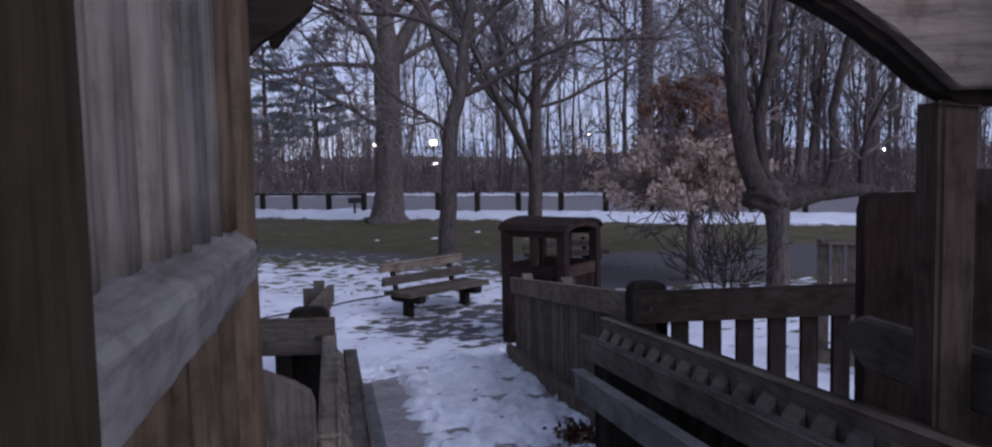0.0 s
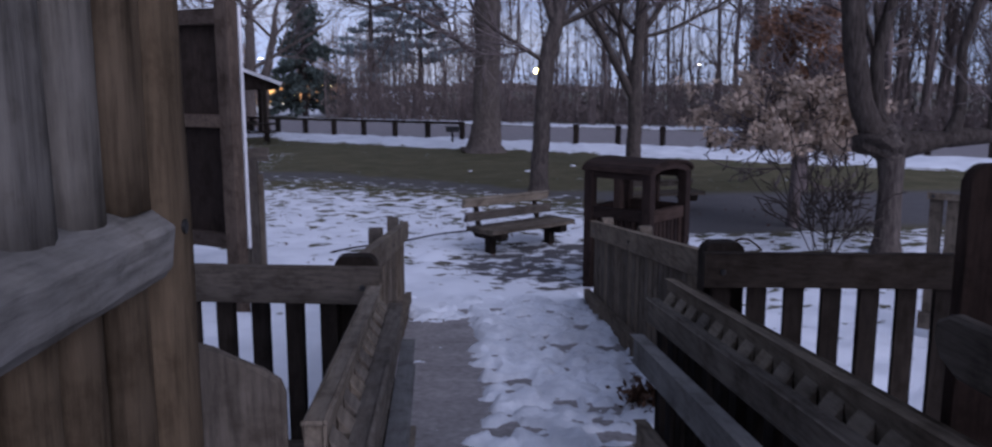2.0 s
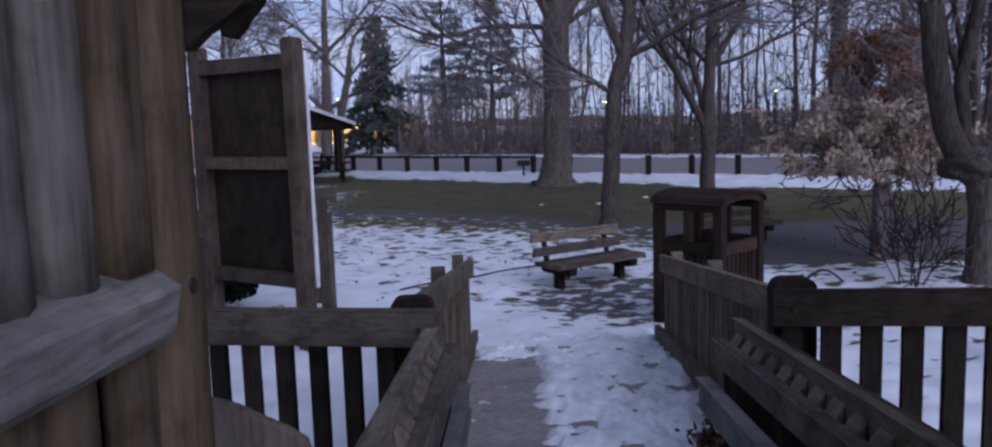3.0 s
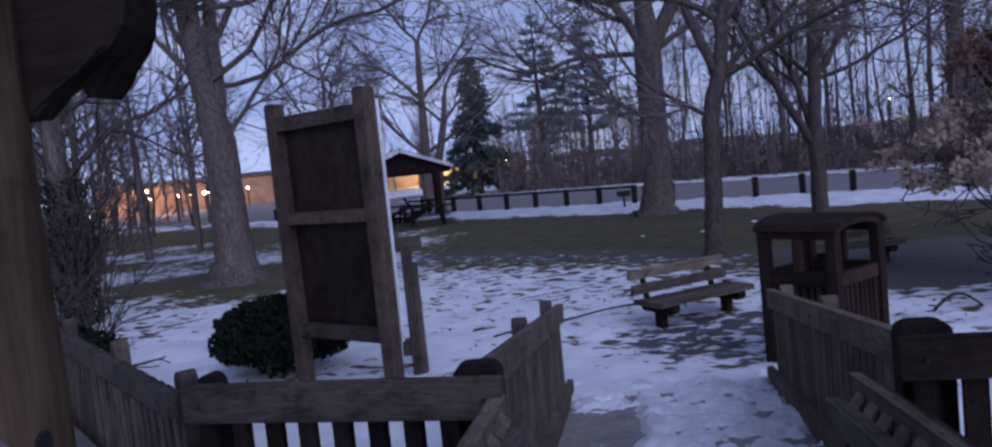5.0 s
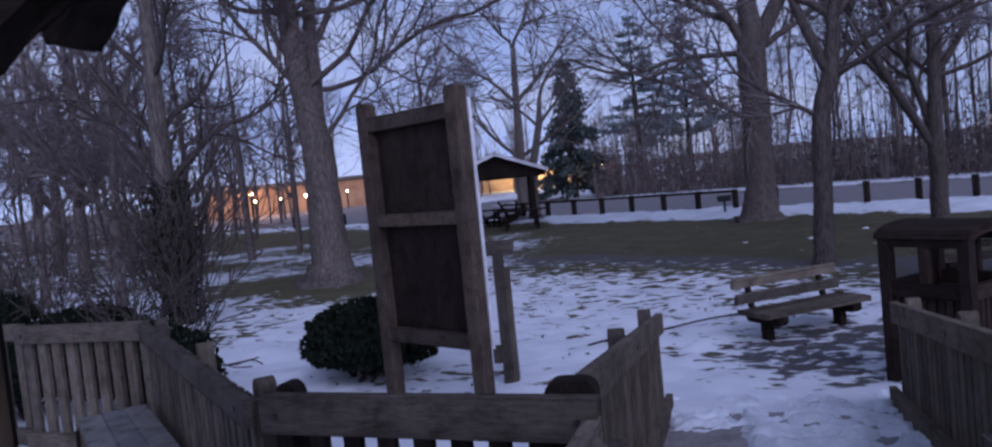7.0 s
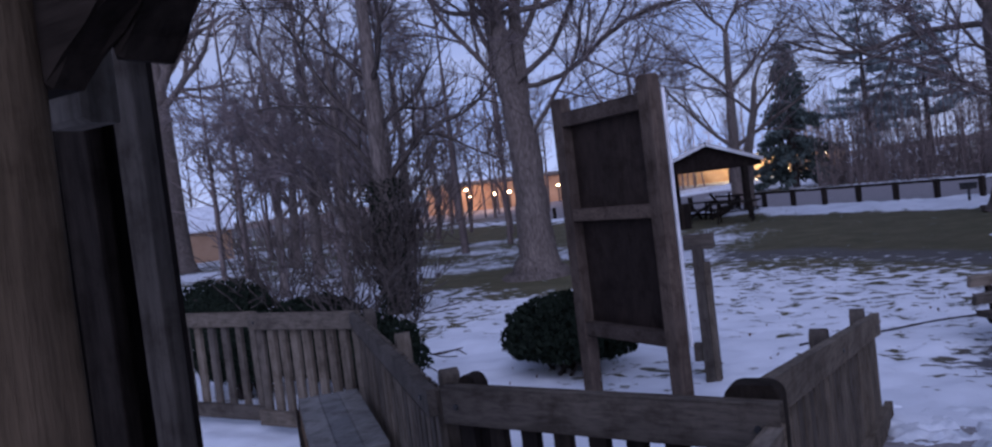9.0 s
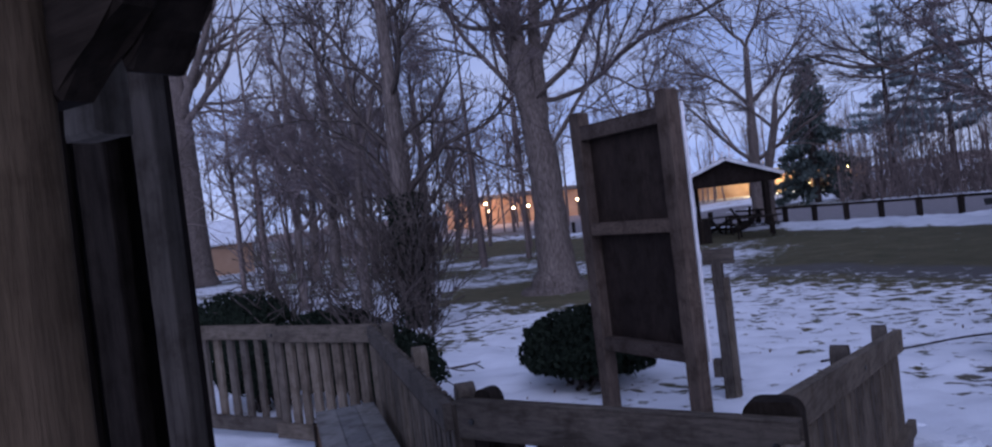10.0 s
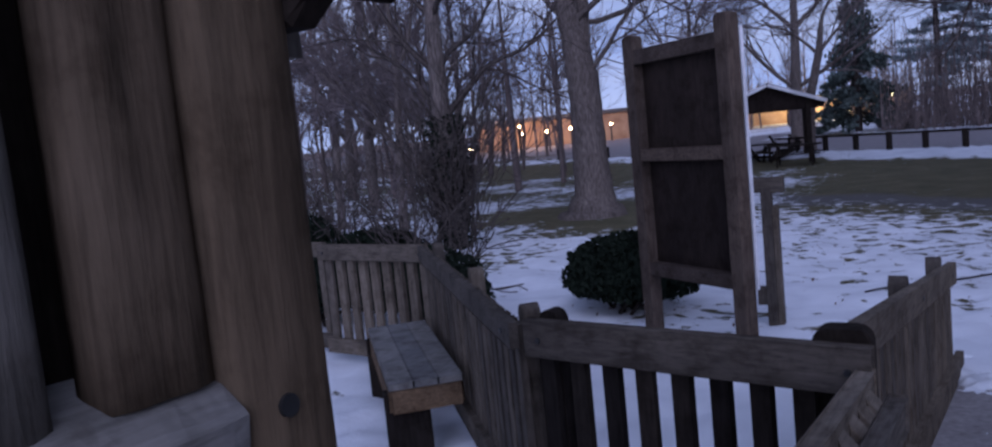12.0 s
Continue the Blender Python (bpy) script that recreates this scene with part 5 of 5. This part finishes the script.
# ---- lights and buildings in the distance ----
def far_lamp(x, y, z, material, size, label):
    l = thing("street_lamp", (x, y, 0), label, "street lamp", "distant lamps")
    part("pole", beam((x, y, -0.1), (x, y, z), 0.14, 0.14, 0.0, up=(0, 1, 0)), METAL, l)
    bm = bmesh.new()
    bmesh.ops.create_icosphere(bm, subdivisions=2, radius=size, matrix=Matrix.Translation((x, y, z + 0.05)) @ Matrix.Diagonal((1, 1, 0.7, 1)))
    part("lamp_head", bm, material, l, "glowing lamp head")


for x, y, z, m, s in ((9.55, 75, 3.42, LAMPY, 0.34), (24.1, 75, 3.96, LAMPW, 0.1), (55, 75, 1.9, LAMPW, 0.2), (4.3, 75, 3.3, LAMPW, 0.16), (9.7, 75, 1.5, LAMPW, 0.13)):
    far_lamp(x, y, z, m, s, "distant lit street lamp")
for x, z, s in ((-57.2, 1.95, 0.2), (-53.4, 2.0, 0.28), (-51.6, 2.05, 0.18), (-51.2, 2.05, 0.2), (-49.7, 2.05, 0.26), (-49.3, 2.0, 0.16), (-44.0, 2.1, 0.16)):
    far_lamp(x, 100, z, LAMPO, s, "distant orange street lamp")
for x, z, r in ((-15.7, 0.9, 0.24), (-11.4, 2.3, 0.3), (-12.2, 2.4, 0.18), (-22.2, 1.9, 0.26), (-21.2, 1.1, 0.2)):
    far_lamp(x, 100, z, LAMPY, r, "distant yellow car park lamp")
far_lamp(-19.4, 100, 5.2, LAMPW, 0.11, "distant white street lamp")
far_lamp(-25.4, 40, 1.45, LAMPO, 0.1, "orange lamp among the trees")
far_lamp(-41.0, 62, 1.2, LAMPW, 0.12, "small white lamp among the trees")
far_lamp(-34.0, 60, 2.6, LAMPO, 0.13, "orange lamp among the trees")


def building(x, y, w, d, h, rot, material, label, name, roof):
    b = thing(name, (x, y, 0), label, "building", "distant buildings")
    q = Matrix.Translation((x, y, 0)) @ Matrix.Rotation(radians(rot), 4, "Z")
    part("wall", beam(q @ Vector((-w / 2, 0, h / 2 - 0.2)), q @ Vector((w / 2, 0, h / 2 - 0.2)), d, h + 0.4, 0.0), material, b)
    part("roof", beam(q @ Vector((-w / 2 - 0.4, 0, h + 0.3)), q @ Vector((w / 2 + 0.4, 0, h + 0.3)), d + 0.8, 0.5, 0.0), roof, b)
    return b


building(-53, 112, 30, 14, 3.6, 22, BRICK, "long low building in orange lamp light", "long_building", SHINGLE)
building(-22, 118, 20, 12, 2.6, 0, BRICK, "low building in yellow lamp light", "low_building", SHINGLE)

hs = thing("garden_house", (-42.4, 40.2, 0), "small tan house with a snowy roof", "house")
q = Matrix.Translation((-42.4, 40.2, 0)) @ Matrix.Rotation(radians(47), 4, "Z")
part("wall", beam(q @ Vector((-1.6, 0, 0.95)), q @ Vector((1.6, 0, 0.95)), 3.6, 2.1, 0.0), BRICK, hs)
for sgn in (-1, 1):
    a, b = Vector((0, 0, 3.5)), Vector((0, sgn * 2.1, 1.95))
    mid, out = (a + b) / 2, Vector((0, b.z - a.z, -(b.y - a.y))) * -sgn
    part("roof", beam(q @ (mid + Vector((-1.8, 0, 0))), q @ (mid + Vector((1.8, 0, 0))), (b - a).length, 0.14, 0.0, up=q.to_3x3() @ out), SNOWMAT, hs, "snow-covered roof slope")
for x in (-1.57, 1.57):
    part("gable", prism(q @ Vector((x, 0, 0)), q.to_3x3() @ Vector((0, 1, 0)), Z, [(-1.8, 2.0), (1.8, 2.0), (0, 3.38)], 0.06, 0.0), BRICK, hs)

for nm, loc, col, power in (("sodium_lamp_light", (-50, 90, 5.0), (1.0, 0.57, 0.34), 1250), ("sodium_lamp_light", (-58, 98, 5.5), (1.0, 0.55, 0.32), 1250), ("lot_lamp_light", (-23, 108, 4.0), (1.0, 0.74, 0.3), 2000)):
    ld = bpy.data.lights.new(nm, "POINT")
    ld.energy, ld.color, ld.shadow_soft_size = power, col, 0.4
    new(nm, ld).location = loc

# ---- small things ----
rng = random.Random(101)
for i in range(3):
    x, y = rng.uniform(0.5, 4.5), rng.uniform(20.5, 25.5)
    bm = bmesh.new()
    bmesh.ops.create_icosphere(bm, subdivisions=2, radius=1.0)
    sc = rng.uniform(0.03, 0.07)
    for v in bm.verts:
        v.co = Vector((v.co.x * sc * 1.4, v.co.y * sc, v.co.z * sc * 0.5)) * (1 + 0.3 * noise.noise(v.co * 2 + Vector((i, 0, 0)))) + Vector((x, y, 0.01))
    for f in bm.faces:
        f.smooth = True
    tagged(new("snow_lump", mesh_of("snow_lump", bm, SNOWMAT)), "small lump of old snow on the grass", "snow", "snow lumps")
stick = [(Vector((4.1 + 0.55 * t, 10.6 + 0.12 * t, 0.06 + 0.16 * math.sin(math.pi * t))), 0.022 - 0.008 * t) for t in [i / 8 for i in range(9)]]
tagged(new("fallen_branch", tube_mesh("fallen_branch", [stick], BARKDARK, 6)), "dark bent fallen branch on the snow", "branch")
pts = [Vector((rng.uniform(-4, 6), rng.uniform(8.8, 14.5), 0.09 + rng.random() * 0.02)) for _ in range(160)]
tagged(new("scattered_leaves", flake_mesh("scattered_leaves", pts, 0.045, DEADLEAF, rng)), "dead leaves scattered over the snow", "leaves", "", "stuff")
